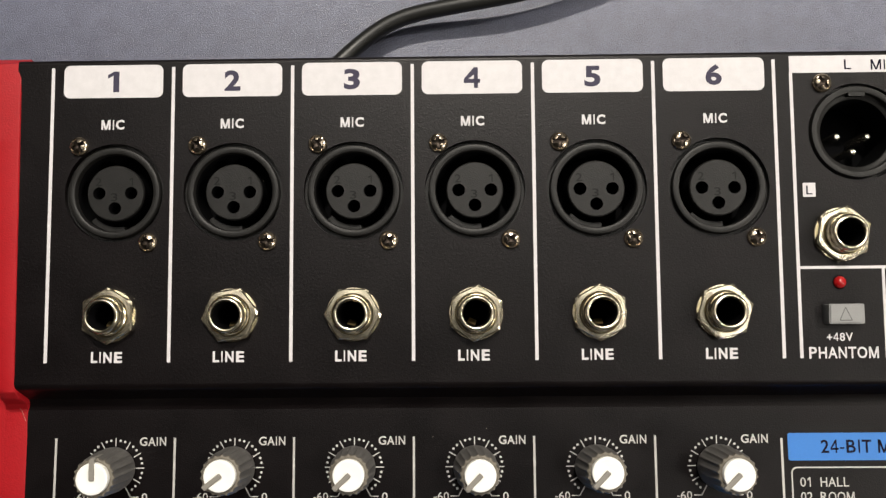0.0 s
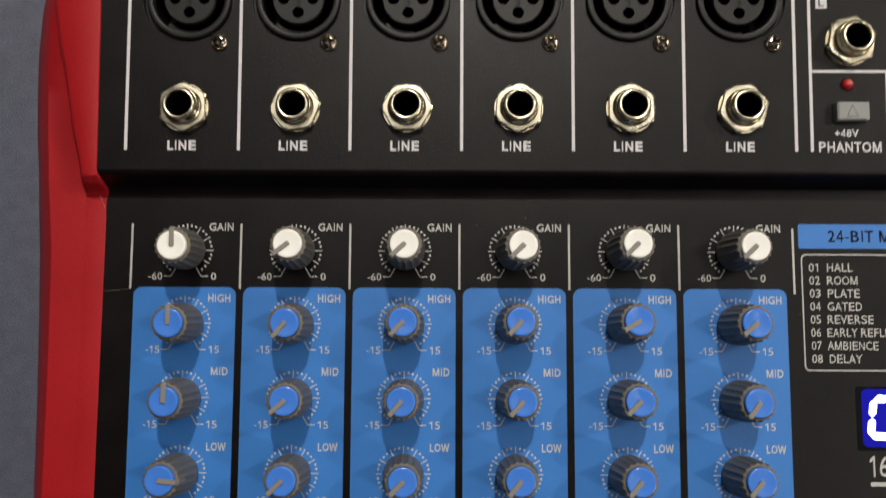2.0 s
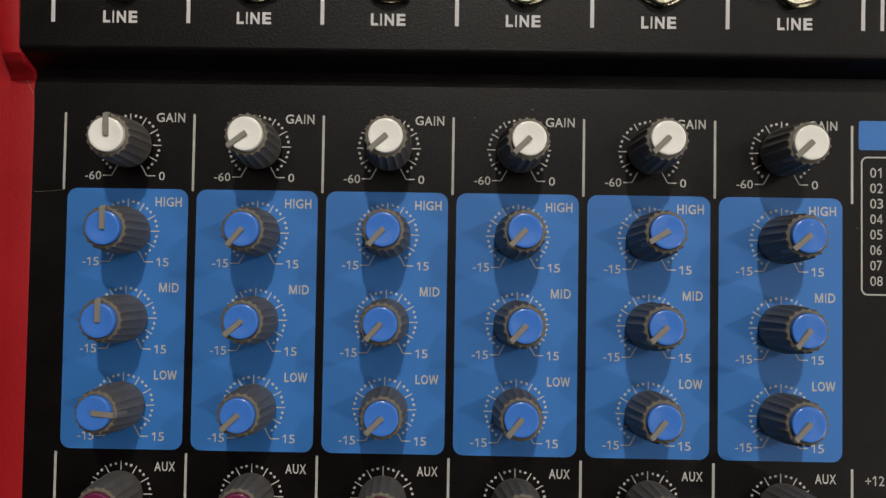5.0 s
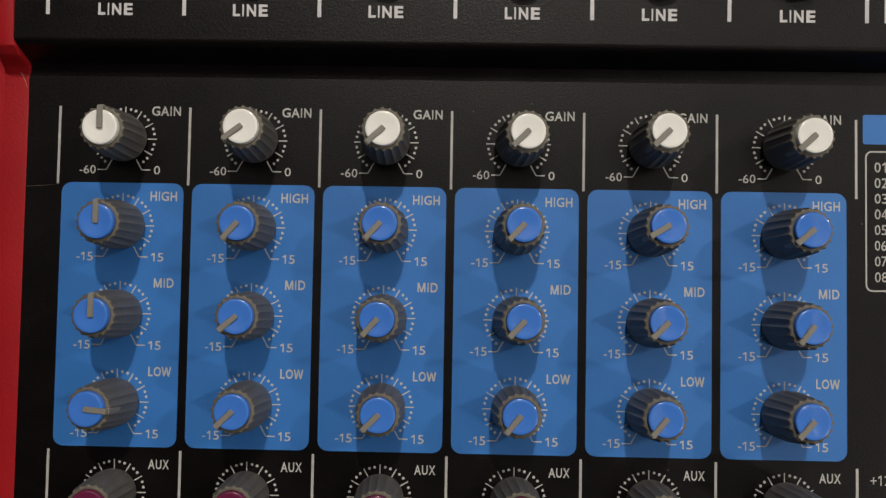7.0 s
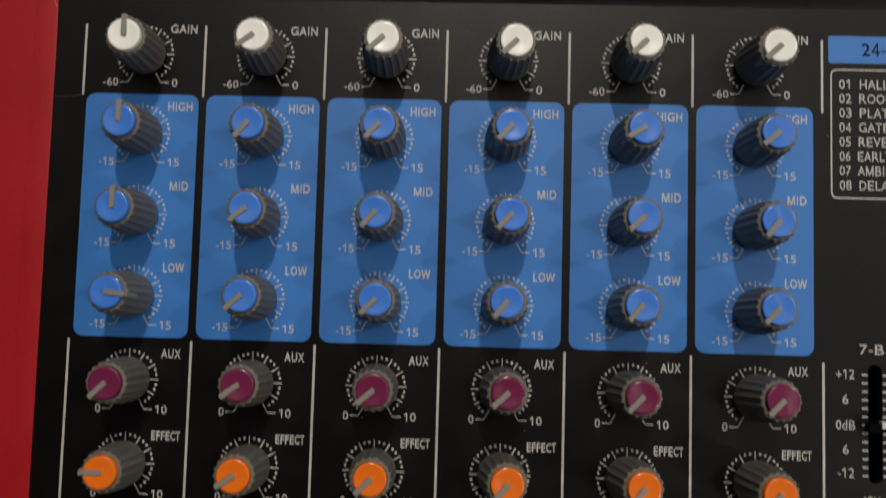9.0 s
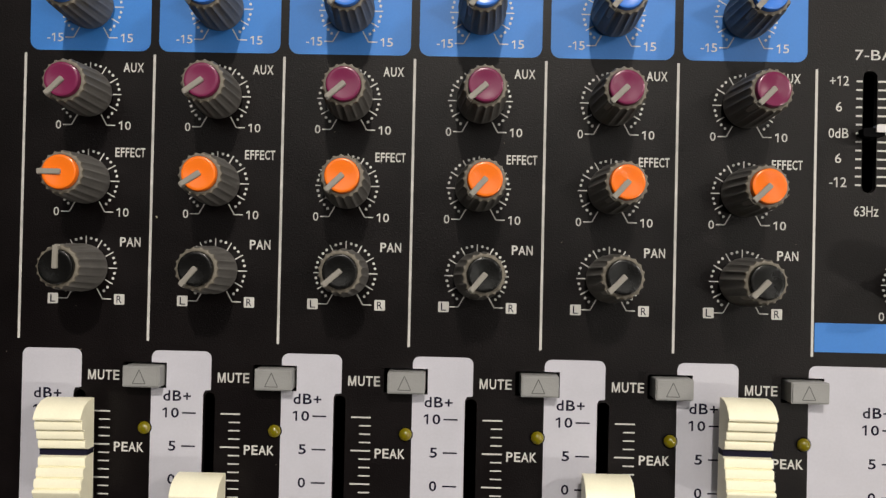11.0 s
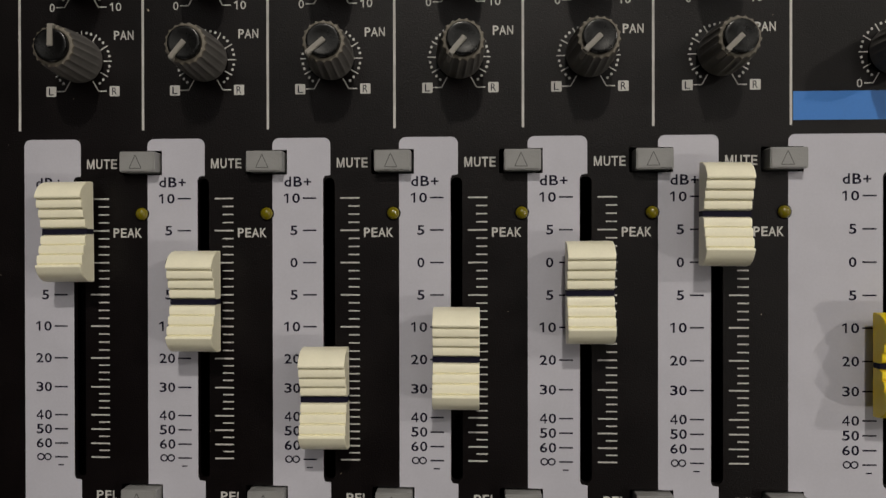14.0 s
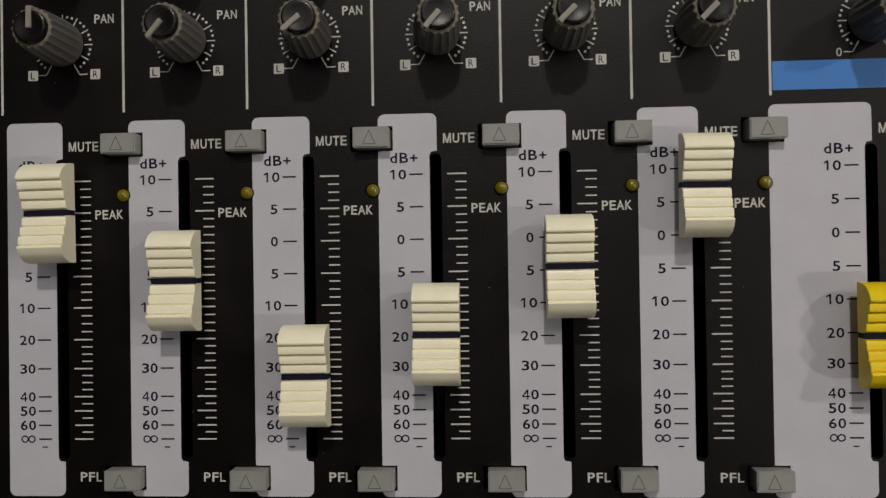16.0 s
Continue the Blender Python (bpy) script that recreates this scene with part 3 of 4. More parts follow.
JACK = jack_meshes()
NUT_TURN = (0, -22, -30, -5, 0, -16, -10, 12, 20)
for (x, y), a in zip(LINE + OUT_JACK, NUT_TURN):
    s = empty("line_jack", mixer, (x, y, ZC))
    tagged(s, "nickel-plated jack socket with a hexagonal nut")
    for n, me, turn in zip(("washer", "hex_nut", "bushing", "bore", "contact_spring"), JACK, (0, a, 0, 0, rng.uniform(-45, 5))):
        place(n, me, s, (0, 0, 0), turn)


# ---- push buttons and lamps ----
def button_meshes(h):
    bm = bmesh.new()
    prism(bm, rounded(-3.85, 4.6, -2.4, 2.4, 0.35, 3), -3.0, h)
    bmesh.ops.bevel(bm, geom=[e for e in bm.edges if e.verts[0].co.z > h - 0.01 and e.verts[1].co.z > h - 0.01], offset=0.3, segments=2, affect="EDGES")
    body = mesh_from(bm, "push_button", BUTTON)
    # flat dark strips in place of shaded grooves cut into the button
    bm = bmesh.new()
    tri = [(-1.45, -1.55), (1.45, -1.55), (0.0, 1.6)]
    for i in range(3):
        (xa, ya), (xb, yb) = tri[i], tri[(i + 1) % 3]
        l = math.hypot(xb - xa, yb - ya)
        ox, oy = -(yb - ya) / l * 0.09, (xb - xa) / l * 0.09
        flat(bm, [(xa - ox, ya - oy), (xb - ox, yb - oy), (xb + ox, yb + oy), (xa + ox, ya + oy)], h + 0.02)
    return body, mesh_from(bm, "triangle_mark", MARK)


def button(x, y, z, meshes, label):
    b = place("push_button", meshes[0], mixer, (x, y, z), 0, label)
    place("triangle_mark", meshes[1], b)


TALL = button_meshes(3.3)
button(104.1, -20.3, ZC, button_meshes(2.6), "grey rectangular phantom power button")
for x, y in BUTTONS:
    button(x, y, ZP, TALL, "grey rectangular push button with a triangle mark")
bm = bmesh.new()
lathe(bm, [(1.5, 0.0)] + [(1.5 * math.cos(a * math.pi / 14), 0.2 + 1.2 * math.sin(a * math.pi / 14)) for a in range(0, 7)] + [(0, 1.4)], 28)
LED = mesh_from(bm, "led", LED_YELLOW, True)
bm = bmesh.new()
lathe(bm, [(1.72, PR), (1.68, PR + 0.08), (1.4, PR + 0.1)], 28)
BEZEL = mesh_from(bm, "bezel", DARK)
for d in CH:
    led = place("peak_led", LED, mixer, (d + 29.7, -213.8, ZP), 0, "small yellow unlit peak lamp")
    place("bezel", BEZEL, led)
red = LED.copy()
red.materials.clear()
red.materials.append(LED_RED)
place("bezel", BEZEL, place("phantom_led", red, mixer, (104.1, -12.6, ZC), 0, "small red power lamp"))


# ---- printing on the control panel ----
def dial_mesh(left, right, boxed=False):
    bm = bmesh.new()
    for k in range(-12, 13):
        a = radians(90 - 10 * k)
        c, s = math.cos(a), math.sin(a)
        if k % 3 == 0:
            w = 0.13
            flat(bm, [(5.3 * c + w * s, 5.3 * s - w * c), (7.35 * c + w * s, 7.35 * s - w * c), (7.35 * c - w * s, 7.35 * s + w * c), (5.3 * c - w * s, 5.3 * s + w * c)], 0)
        else:
            flat(bm, circle(6.85 * c, 6.85 * s, 0.32, 10), 0)
    for sx in (-1, 1):
        for k in (13, 14):
            a = radians(90 - 10 * k * sx)
            flat(bm, circle(6.85 * math.cos(a), 6.85 * math.sin(a), 0.32, 10), 0)
        pts = [(2.75, -4.7), (4.1, -7.1), (6.1, -7.1)]
        for (xa, ya), (xb, yb) in zip(pts, pts[1:]):
            l = math.hypot(xb - xa, yb - ya)
            ox, oy = -(yb - ya) / l * 0.13, (xb - xa) / l * 0.13
            flat(bm, [(sx * (xa - ox), ya - oy), (sx * (xb - ox), yb - oy), (sx * (xb + ox), yb + oy), (sx * (xa + ox), ya + oy)], 0.003 if yb == ya else 0)
    if boxed:
        for x in (-7.4, 8.0):
            flat(bm, rounded(x - 1.22, x + 1.22, -8.35, -5.95, 0.2, 2), 0)
    else:
        wl, wr = 1.25 * len(left), 1.4 * len(right)
        letters(bm, left, -6.5 - wl, -6.5, -8.1, -6.15, 0)
        letters(bm, right, 6.9, 6.9 + wr, -8.1, -6.15, 0)
    me = mesh_from(bm, "dial_marking", INK)
    return me


DIALS = {"gain": dial_mesh("-60", "0"), "eq": dial_mesh("-15", "15"), "aux": dial_mesh("0", "10"), "pan": dial_mesh("L", "R", True)}
BOX_LETTERS = [word_mesh(w, 1.2, 1.7, NAVY_INK) for w in "LR"]
NAMES = {"gain": ("GAIN", 7.0, 24.5, -50.9), "high": ("HIGH", 6.4, 24.5, -70.5), "mid": ("MID", 4.8, 25.1, -90.25), "low": ("LOW", 5.5, 24.8, -110.3),
         "aux": ("AUX", 5.0, 25.2, -131.1), "effect": ("EFFECT", 7.3, 24.9, -150.7), "pan": ("PAN", 5.0, 25.4, -171.3)}
KIND = {"gain": "gain", "high": "eq", "mid": "eq", "low": "eq", "aux": "aux", "effect": "aux", "pan": "pan"}
name_meshes = {k: word_mesh(v[0], v[1] * 0.95, 2.15, INK, "medium") for k, v in NAMES.items()}
for i in range(7):
    x = D0 + PITCH * i + (1.2 if i == 6 else 0)
    dy = -0.8 if i == 6 else 0
    bar(x - 0.28, x + 0.28, -67.9 + dy, -50.0 + dy, ZP, INK)
    bar(x - 0.29, x + 0.29, -193.9, -128.0 + dy, ZP, INK)
for i, d in enumerate(CH):
    bar(d + 0.95, d + 29.0, -127.3, -67.5, ZP, BLUE_INK, "equaliser_field", 2.3, label="blue printed equaliser field")
    for row, y in ROWS_Y.items():
        place("dial_marking", DIALS[KIND[row]], mixer, (d + 15.15, y, ZP + PR + 0.03))
        w, wide, x, yy = NAMES[row]
        place("label_print", name_meshes[row], mixer, (d + x, yy, ZP + PR + 0.03))
        if row == "pan":
            for x, me in zip((-7.4, 8.0), BOX_LETTERS):
                place("label_print", me, mixer, (d + 15.15 + x, y - 7.15, ZP + PR + 0.07))


# ---- rotary knobs ----
def knob_meshes():
    def flute(a, r, z):
        return 1 + 0.075 * max(0.0, math.cos(9 * a)) ** 6 + 0.075 * max(0.0, -math.cos(9 * a)) ** 6 if r > 4.3 and z > 1 else 1
    bm = bmesh.new()
    lathe(bm, [(5.3, 0.5), (5.4, 0.9), (5.15, 4), (4.85, 9), (4.55, 13.2), (4.5, 13.5)], 180, wave=flute)
    body = mesh_from(bm, "knob_body", KNOB_GREY, True)
    bm = bmesh.new()
    lathe(bm, [(4.5, 13.5), (4.38, 13.95), (4.15, 14.1), (3.8, 14.05), (3.78, 13.4), (0, 13.4)], 180, wave=flute)
    rim = mesh_from(bm, "knob_rim", RIM_TAN, True)
    caps = {}
    for c, mat in CAPS.items():
        bm = bmesh.new()
        lathe(bm, [(3.74, 13.4), (3.74, 14.9), (3.62, 15.2), (3.4, 15.3), (3.05, 15.28), (2.2, 15.18), (1.2, 15.08), (0, 15.04)], 48)
        caps[c] = mesh_from(bm, "knob_cap", mat, True)
    bm = bmesh.new()
    prism(bm, rounded(-0.6, 0.6, -0.4, 4.6, 0.25, 3), 14.6, 15.62)
    prism(bm, rounded(-0.6, 0.6, 4.0, 4.85, 0.25, 3), 8.5, 14.6)
    bmesh.ops.bevel(bm, geom=[e for e in bm.edges if e.verts[0].co.z > 15.5 and e.verts[1].co.z > 15.5], offset=0.15, segments=2, affect="EDGES")
    pointer = mesh_from(bm, "pointer", POINTER, True)
    bm = bmesh.new()
    lathe(bm, [(3.0, -1.0), (3.0, 1.0)], 20)
    shaft = mesh_from(bm, "shaft", NICKEL)
    return body, rim, caps, pointer, shaft


BODY, KRIM, KCAPS, KPOINT, SHAFT = knob_meshes()
KNOB_COLOUR = {"gain": "white", "high": "blue", "mid": "blue", "low": "blue", "aux": "purple", "effect": "orange", "pan": "black"}
# clockwise turn of each pointer from straight up, channel by channel
TURNS = {"gain": (0, -128, -133, -135, -135, -133), "high": (0, -140, -138, -137, -121, -131), "mid": (0, -131, -139, -137, -134, -143),
         "low": (95, -134, -135, -141, -140, -138), "aux": (-135, -127, -131, -132, -135, -135), "effect": (-90, -124, -135, -139, -138, -134),
         "pan": (0, -141, -131, -140, -135, -135)}
# how far each knob's top leans from its shaft, in millimetres (x, y)
LEAN = {"gain": ((0.9, -0.15), (0.6, 0.4), (0.5, 0.4), (1.0, 0.2), (0.3, 0.7), (0.3, 0.1)),
        "high": ((0.5, -0.1), (0.2, 0.0), (0.2, 0.4), (0.4, 0.6), (0.4, 0.8), (0.1, 0.4)),
        "mid": ((0.1, 0.1), (0.5, 0.4), (0.0, 0.3), (0.7, 0.4), (0.3, 0.6), (0.1, 0.4)),
        "low": ((-0.3, 0.5), (0.2, 0.5), (0.6, 0.4), (0.1, 0.7), (0.1, 0.7), (0.1, 0.8)),
        "aux": ((0.6, 0.3), (0.5, 0.7), (0.7, 0.4), (0.8, 0.7), (0.4, 0.7), (1.0, 0.8)),
        "effect": ((0.6, 0.6), (0.4, 0.8), (0.8, 1.0), (1.1, 0.8), (1.0, 0.8), (0.4, 0.5)),
        "pan": ((0.3, 0.4), (0.1, 0.6), (0.8, 0.7), (1.4, 0.7), (0.6, 0.8), (0.4, 0.4))}


def knob(x, y, colour, turn, lean, lift=0.0):
    k = empty("rotary_knob", mixer, (x, y, ZP + lift))
    k.matrix_basis = k.matrix_basis @ Euler((-lean[1] / 15, lean[0] / 15, 0)).to_matrix().to_4x4() @ Matrix.Rotation(radians(-turn), 4, "Z")
    tagged(k, f"fluted grey rotary knob with a {colour} cap")
    place("knob_body", BODY, k)
    place("knob_rim", KRIM, k, label="worn tan rim")
    place("knob_cap", KCAPS[colour], k, label=f"{colour} cap")
    place("pointer", KPOINT, k, label="pale grey pointer bar")
    place("shaft", SHAFT, k)


for row, y in ROWS_Y.items():
    for i, d in enumerate(CH):
        knob(d + 15.15, y, KNOB_COLOUR[row], TURNS[row][i], LEAN[row][i], 0.6 if row == "gain" else 0.1)
place("dial_marking", DIALS["aux"], mixer, (113.7, -177.4, ZP + PR + 0.03))
knob(113.8, -177.4, "white", -135, (0.3, 0.4))

# ---- fader strips ----
LEVELS = [(-210.2, "10"), (-217.8, "5"), (-225.4, "0"), (-233.0, "5"), (-240.5, "10"), (-248.1, "20"), (-255.0, "30"), (-261.7, "40"),
          (-265.1, "50"), (-268.5, "60"), (-271.8, "inf")]


def strip_outline(x0, x1, slot, notched, bottom=-285.4, top=-196.0):
    r = 1.6
    left = []
    if notched:
        left = [(x0, -278.1), (x0 + 3.5, -278.1), (x0 + 3.5, -283.9), (x0, -283.9)]
        upper = [(x0, -198.8), (x0 + 3.5, -198.8), (x0 + 3.5, -204.6), (x0, -204.6)]
    else:
        upper = []
    corner = lambda cx, cy, a0: [(cx + r * math.cos(radians(a0 + 15 * k)), cy + r * math.sin(radians(a0 + 15 * k))) for k in range(7)]
    out = corner(x0 + r, bottom + r, 180) + corner(x1 - r, bottom + r, 270)
    if slot is not None:
        out += [(x1, -277.2), (slot - 1.0, -277.0), (slot - 1.4, -276.2), (slot - 1.4, -205.8), (slot - 1.0, -205.0), (x1, -204.8)]
    out += corner(x1 - r, top - r, 0) + corner(x0 + r, top - r, 90)
    out += upper + left
    return out


def scale_print():
    bm = bmesh.new()
    z = PR + 0.03
    letters(bm, "dB+", 3.9, 10.3, -207.5, -205.1, z, "medium")
    for y, w in LEVELS:
        flat(bm, [(8.3, y - 0.18), (11.5, y - 0.18), (11.5, y + 0.18), (8.3, y + 0.18)], z)
        if w == "inf":
            infinity_sign(bm, 5.7, y, 3.4, 1.8, z)
        else:
            x1 = 7.6
            letters(bm, w, x1 - (3.8 if len(w) > 1 else 1.7) - (0 if len(w) > 1 else 0.6), x1 - (0 if len(w) > 1 else 0.6), y - 1.15, y + 1.15, z, "medium")
    flat(bm, [(9.1, -273.85), (10.5, -273.85), (10.5, -273.55), (9.1, -273.55)], z)
    dark = mesh_from(bm, "fader_scale", NAVY_INK)
    return dark


def tick_mesh(wide, thick):
    bm = bmesh.new()
    prism(bm, [(-wide, -thick), (0, -thick), (0, thick), (-wide, thick)], 0.01, PR)
    return mesh_from(bm, "scale_tick", INK)


LONG_TICK, SHORT_TICK = tick_mesh(4.5, 0.17), tick_mesh(2.6, 0.15)


def level_ticks(x):
    for k, (y, w) in enumerate(LEVELS):
        place("scale_tick", LONG_TICK, mixer, (x, y, ZP))
        n = (4 if k < 7 else 2) if k + 1 < len(LEVELS) else 1
        for m in range(1, n):
            place("scale_tick", SHORT_TICK, mixer, (x, y + (LEVELS[k + 1][0] - y) * m / n, ZP))


DARK_SCALE = scale_print()
mute_word, peak_word, pfl_word = word_mesh("MUTE", 7.3, 2.3, INK, "medium"), word_mesh("PEAK", 6.9, 2.2, INK, "medium"), word_mesh("PFL", 5.2, 2.2, INK, "medium")
for i, d in enumerate(CH):
    bm = bmesh.new()
    sheet(bm, strip_outline(d + 1.05, d + 14.85, d + 14.5, i > 0), [], ZP + PR)
    part("fader_field", bm, GREY_INK, mixer, "pale grey printed fader field")
    place("fader_scale", DARK_SCALE, mixer, (d, 0, ZP))
    level_ticks(d + 21.7)
    place("label_print", mute_word, mixer, (d + 20.0, -201.9, ZP + PR))
    place("label_print", peak_word, mixer, (d + 26.2, -218.3, ZP + PR))
    place("label_print", pfl_word, mixer, (d + 21.1, -280.8, ZP + PR))
    bar(d + 1.05, d + 29.0, -296.0, -286.9, ZP, WHITE_INK, "name_field", 0.8, label="white printed channel name field")
bar(90.8, 119.0, -296.0, -286.9, ZP, WHITE_INK, "name_field", 0.8, label="white printed channel name field")
bm = bmesh.new()
sheet(bm, strip_outline(90.6, 113.4, 113.2, True), [], ZP + PR)
part("fader_field", bm, GREY_INK, mixer, "wide pale grey printed fader field")
place("fader_scale", DARK_SCALE, mixer, (98.9, 0, ZP))
place("label_print", mute_word, mixer, (118.6, -201.9, ZP + PR))


def fader_meshes(mat):
    half = [(11.6, 4.0), (11.65, 5.2), (11.35, 7.3), (10.5, 9.1), (9.3, 10.25), (8.05, 10.95), (7.6, 10.85)]
    for y, z in ((7.45, 10.25), (5.25, 9.35), (3.05, 8.5)):
        half += [(y, z - 0.42), (y - 0.3, z - 0.06), (y - 0.9, z), (y - 1.6, z - 0.1), (y - 2.05, z - 0.24)]
    half += [(0.85, 7.3), (0.6, 7.0)]
    prof = half + [(-y, z) for y, z in half[::-1]]
    bm = bmesh.new()
    extrude_x(bm, prof, -5.25, 5.25)
    bmesh.ops.recalc_face_normals(bm, faces=bm.faces)
    bmesh.ops.bevel(bm, geom=[e for e in bm.edges if e.calc_face_angle(0) > 0.9], offset=0.1, segments=2, affect="EDGES")
    cap = mesh_from(bm, "fader_cap", mat, True)
    bm = bmesh.new()
    prism(bm, [(-5.32, -0.6), (5.32, -0.6), (5.32, 0.6), (-5.32, 0.6)], 4.3, 7.45)
    line = mesh_from(bm, "index_line", NAVY_INK)
    bm = bmesh.new()
    prism(bm, rounded(-0.6, 0.6, -3.5, 3.5, 0.3, 2), -12.0, 5.5)
    stem = mesh_from(bm, "stem", DARK)
    return cap, line, stem


CREAM_FADER, YELLOW_FADER = fader_meshes(CREAM), fader_meshes(YELLOW)
FADER_Y = (-218.1, -234.2, -256.3, -247.1, -232.1, -214.5)


def fader(x, y, meshes, label, turn=0.0):
    f = empty("fader", mixer, (x, y, ZP), turn)
    tagged(f, label)
    for n, me in zip(("fader_cap", "index_line", "stem"), meshes):
        place(n, me, f)


for i, (d, y) in enumerate(zip(CH, FADER_Y)):
    fader(d + 14.6, y, CREAM_FADER, "ridged cream fader cap with a dark index line", (0.6, 0.0, 0.4, -0.3, 0.3, -0.5)[i])
fader(113.0, -248.2, YELLOW_FADER, "ridged yellow fader cap with a dark index line")

# ---- effects section and equaliser beside the channels ----
bar(92.7, 150.0, -56.3, -49.6, ZP, BLUE_INK, "effects_header", 0.6, label="blue printed effects heading")
place("label_print", word_mesh("24-BIT MULTI-", 27.6, 3.2, NAVY_INK, "medium"), mixer, (114.6, -52.9, ZP + PR + 0.04))
bm = bmesh.new()
sheet(bm, rounded(93.2, 150.0, -89.5, -57.8, 1.5, 5), [rounded(93.55, 149.65, -89.15, -58.15, 1.2, 5)], ZP + PR)
part("list_frame", bm, INK, mixer)
EFFECTS = [("01  HALL", 11.9), ("02  ROOM", 13.1), ("03  PLATE", 13.6), ("04  GATED", 14.0), ("05  REVERSE", 17.0), ("06  EARLY REFLECTIONS", 31.0), ("07  AMBIENCE", 18.0), ("08  DELAY", 13.5)]
for k, (w, wide) in enumerate(EFFECTS):
    place("effect_name", word_mesh(w, wide, 2.25, INK), mixer, (95.3 + wide / 2, -61.5 - 3.53 * k, ZP + PR))
bm = bmesh.new()
prism(bm, rounded(106.5, 134.7, -110.4, -93.7, 0.4, 2), ZP - 2, ZP - 0.4)
part("display_window", bm, GLASS_BLACK, mixer, "black display window")


def digit(x, y, w, h, segs):
    t, s = 2.0, 0.12
    place_ = {"a": (0, h / 2, 1), "g": (0, 0, 1), "d": (0, -h / 2, 1), "f": (-w / 2, h / 4, 0), "b": (w / 2, h / 4, 0), "e": (-w / 2, -h / 4, 0), "c": (w / 2, -h / 4, 0)}
    for k in segs:
        cx, cy, flatways = place_[k]
        l = (w if flatways else h / 2) / 2 - 0.05
        pts = [(-l, 0), (-l + t / 2, -t / 2), (l - t / 2, -t / 2), (l, 0), (l - t / 2, t / 2), (-l + t / 2, t / 2)]
        if not flatways:
            pts = [(-b, a) for a, b in pts]
        bm = bmesh.new()
        prism(bm, [(x + cx + a + (cy + b) * s, y + cy + b) for a, b in pts], ZP - 0.38, ZP - 0.3)
        part("display_segment", bm, SEGMENT, mixer, "lit blue display segment")


# flat emitting plates put the segments' blue halo into the digit faces
for x in (113.8, 127.4):
    bm = bmesh.new()
    prism(bm, rounded(x - 5.6, x + 5.6, -109.6, -94.2, 1.6, 4), ZP - 0.395, ZP - 0.385)
    part("digit_glow", bm, GLOW, mixer, "digit face with a painted blue glow")
digit(113.8, -101.8, 5.8, 9.9, "abcdef")
digit(127.4, -101.8, 5.8, 9.9, "abcdef")
place("label_print", word_mesh("16", 5.0, 5.4, INK), mixer, (112.0, -114.6, ZP + PR))
bar(109.6, 126.0, -119.8, -118.7, ZP, INK, "small_print")
place("label_print", word_mesh("7-BAND", 14.0, 2.3, INK), mixer, (106.7, -125.4, ZP + PR))
NEAR_TICK, WIDE_TICK = tick_mesh(1.35, 0.2), tick_mesh(5.6, 0.2)
for k in range(13):
    y = -131.4 - 1.96 * k
    place("scale_tick", NEAR_TICK, mixer, (101.5, y, ZP))
    place("scale_tick", WIDE_TICK, mixer, (110.6, y, ZP))
for w, wide, y in (("+12", 4.3, -131.3), ("6", 1.4, -137.2), ("0dB", 4.5, -143.2), ("6", 1.4, -148.9), ("-12", 3.9, -154.3)):
    place("label_print", word_mesh(w, wide, 2.2, INK), mixer, (96.3, y, ZP + PR))
place("label_print", word_mesh("63Hz", 5.5, 2.3, INK), mixer, (102.8, -160.8, ZP + PR))
eq = empty("equaliser_slider", mixer, (103.2, -143.4, ZP))
tagged(eq, "small dark slider with a white tip")
bm = bmesh.new()
prism(bm, rounded(-2.9, 1.9, -0.95, 0.95, 0.4, 3), 1.0, 3.4)
place("slider_cap", mesh_from(bm, "slider_cap", DARK), eq)
bm = bmesh.new()
prism(bm, [(-0.2, 0.0), (2.0, 0.0), (2.0, 1.5), (-0.2, 1.5)], 2.2, 3.9)
place("index_line", mesh_from(bm, "index_line", WHITE_INK), eq)
bm = bmesh.new()
prism(bm, rounded(-0.5, 0.5, -1.5, 1.5, 0.2, 2), -10.0, 1.5)
place("stem", mesh_from(bm, "stem", DARK), eq)
bm = bmesh.new()
prism(bm, rounded(103.0, 103.4, -156.0, -129.5, 0.15, 2), ZP - 7.0, ZP - 6.0)
part("slider_rail", bm, BUTTON, mixer, "thin grey rail inside the slider slot")
bar(91.7, 150.0, -192.8, -186.2, ZP, BLUE_INK, "section_band", label="blue printed band")

# the connector deck rises slightly towards the back, hinged on the step
HINGE = Matrix.Translation((0, -36.2 * MM, ZC * MM))
SLOPE = HINGE @ Matrix.Rotation(radians(1.6), 4, "X") @ Matrix.Diagonal((1, 0.994, 1, 1)) @ HINGE.inverted()
for ob in REAR:
    ob.matrix_basis = SLOPE @ ob.matrix_basis

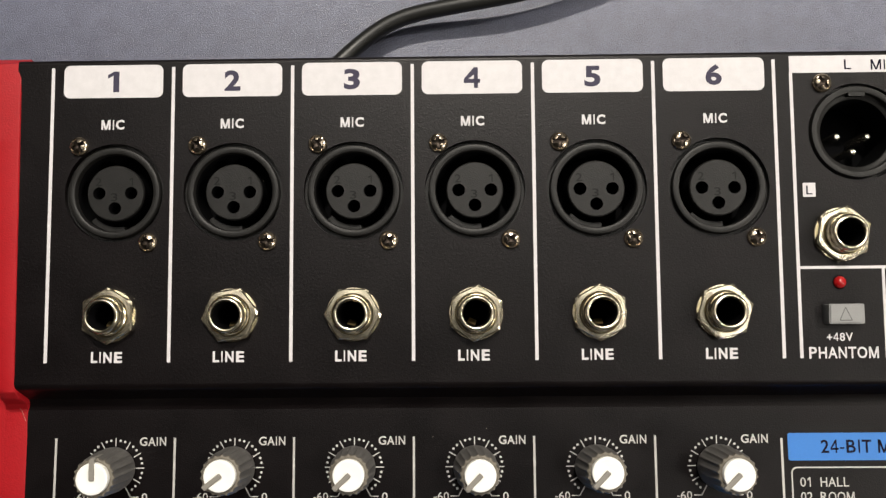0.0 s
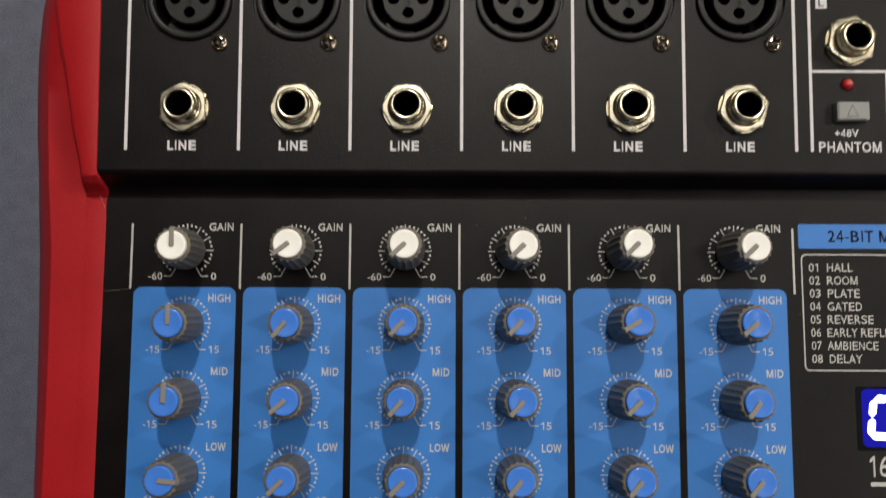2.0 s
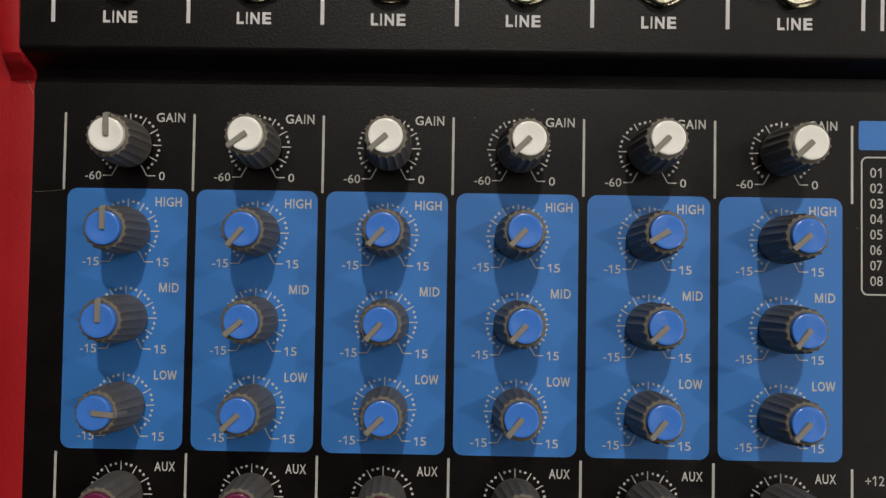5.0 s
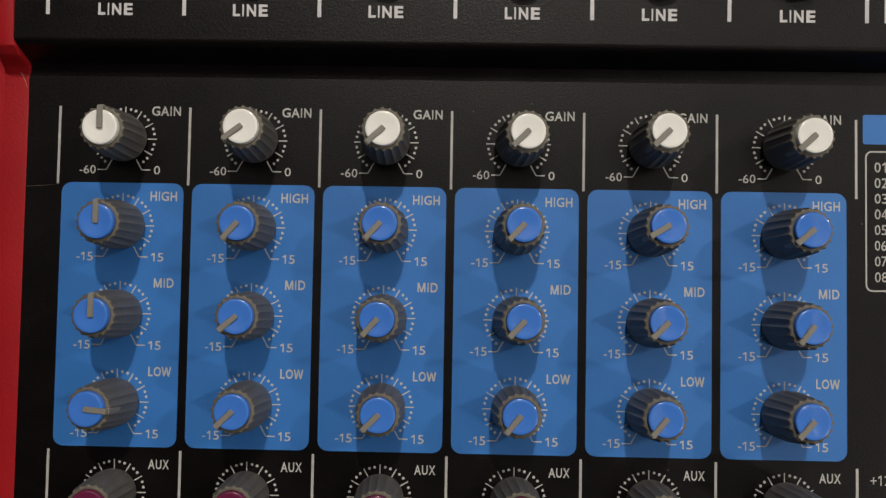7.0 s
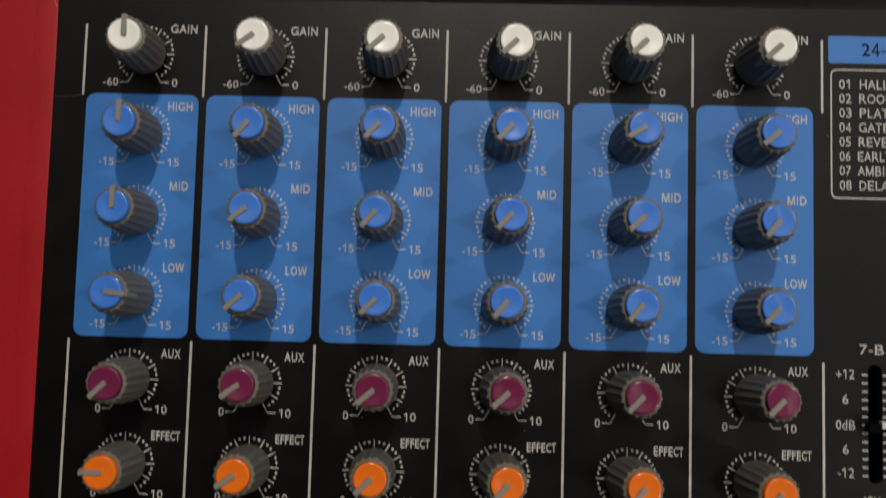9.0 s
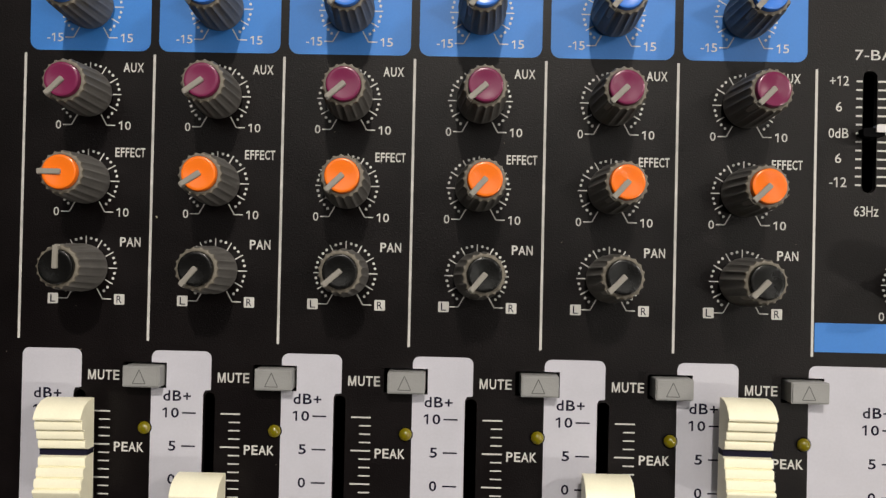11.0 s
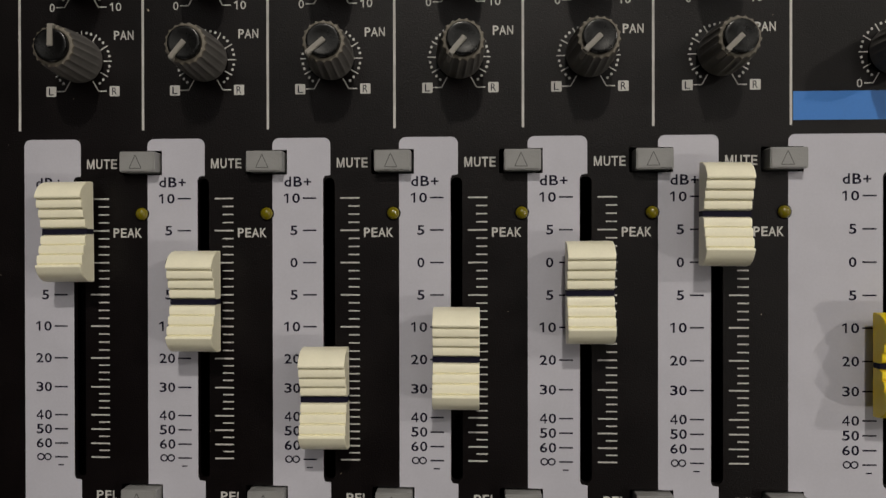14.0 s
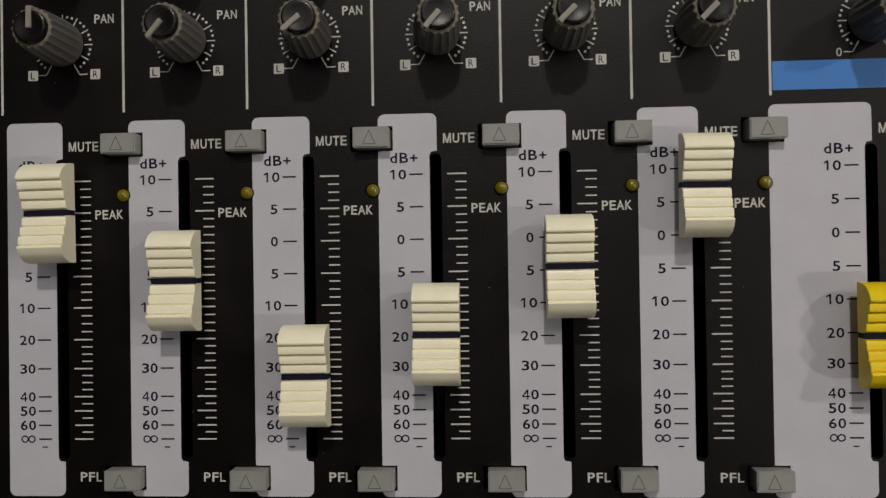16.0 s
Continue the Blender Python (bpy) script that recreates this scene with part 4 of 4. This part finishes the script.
# ---- cable behind the mixer ----
cu = bpy.data.curves.new("cable", "CURVE")
cu.dimensions, cu.bevel_depth, cu.bevel_resolution, cu.use_fill_caps = "3D", 2.55 * MM, 5, True
sp = cu.splines.new("NURBS")
way = [(-41, 45.0, 14.0), (-35, 50.5, 11.5), (-28.4, 57.5, 8.5), (-22.1, 64.6, 6.6), (-14.2, 71.5, 6.2), (-5.4, 76.2, 6.6), (7, 78.3, 7.6), (20.5, 80.0, 9.0), (42, 83.6, 9.8), (90, 100.5, 6.5), (200, 160, 2.7), (300, 280, 2.55), (330, 400, 2.55), (335, 415, 2.55)]
sp.points.add(len(way) - 1)
for p_, (x, y, z) in zip(sp.points, way):
    p_.co = (x * MM, y * MM, z * MM, 1)
sp.use_endpoint_u, sp.order_u = True, 4
cu.materials.append(CABLE)
tagged(new("cable", cu), "black rubber cable leaving the back of the mixer", "cable")

# ---- dust: fine hairs and specks lying on the panel ----
bm = bmesh.new()


def hair(points, r=0.07):
    for (xa, ya, za), (xb, yb, zb) in zip(points, points[1:]):
        a, b = Vector((xa, ya, za)), Vector((xb, yb, zb))
        side = (b - a).cross(Vector((0, 0, 1))).normalized() * r
        up = Vector((0, 0, r * 1.6))
        ring = [[bm.verts.new(p + o) for o in (-side, side, up)] for p in (a, b)]
        for i in range(3):
            j = (i + 1) % 3
            bm.faces.new((ring[0][i], ring[0][j], ring[1][j], ring[1][i]))


hair([(-97.0, -68.6, 50.2), (-93.4, -68.4, 50.1), (-89.9, -68.0, 50.15)], 0.035)
hair([(-99.4, -41.9, 50.6), (-98.6, -43.7, 50.4), (-97.7, -45.9, 50.3)], 0.04)
hair([(-79.0, -26.8, 57.4), (-78.8, -27.3, 57.4), (-78.9, -27.7, 57.4)], 0.1)
hair([(-58.8, -165.2, 50.1), (-58.5, -165.7, 50.1)], 0.2)
dust = random.Random(11)
for k in range(46):
    x, y = dust.uniform(-95, 112), dust.uniform(-300, 42)
    z = (ZC if y > -36 else ZP) + 0.08
    if -43 < y < -36:
        continue
    a, l = dust.uniform(0, 6.28), dust.uniform(0.08, 0.22)
    hair([(x, y, z), (x + l * math.cos(a), y + l * math.sin(a), z)], dust.uniform(0.05, 0.1))
LINT = material("pale_lint", (0.42, 0.36, 0.28), 0.9, vary=0.3)
tagged(new("dust", mesh_from(bm, "dust", LINT)), "few pale dust specks and hairs lying on the mixer", "dust", kind="stuff")
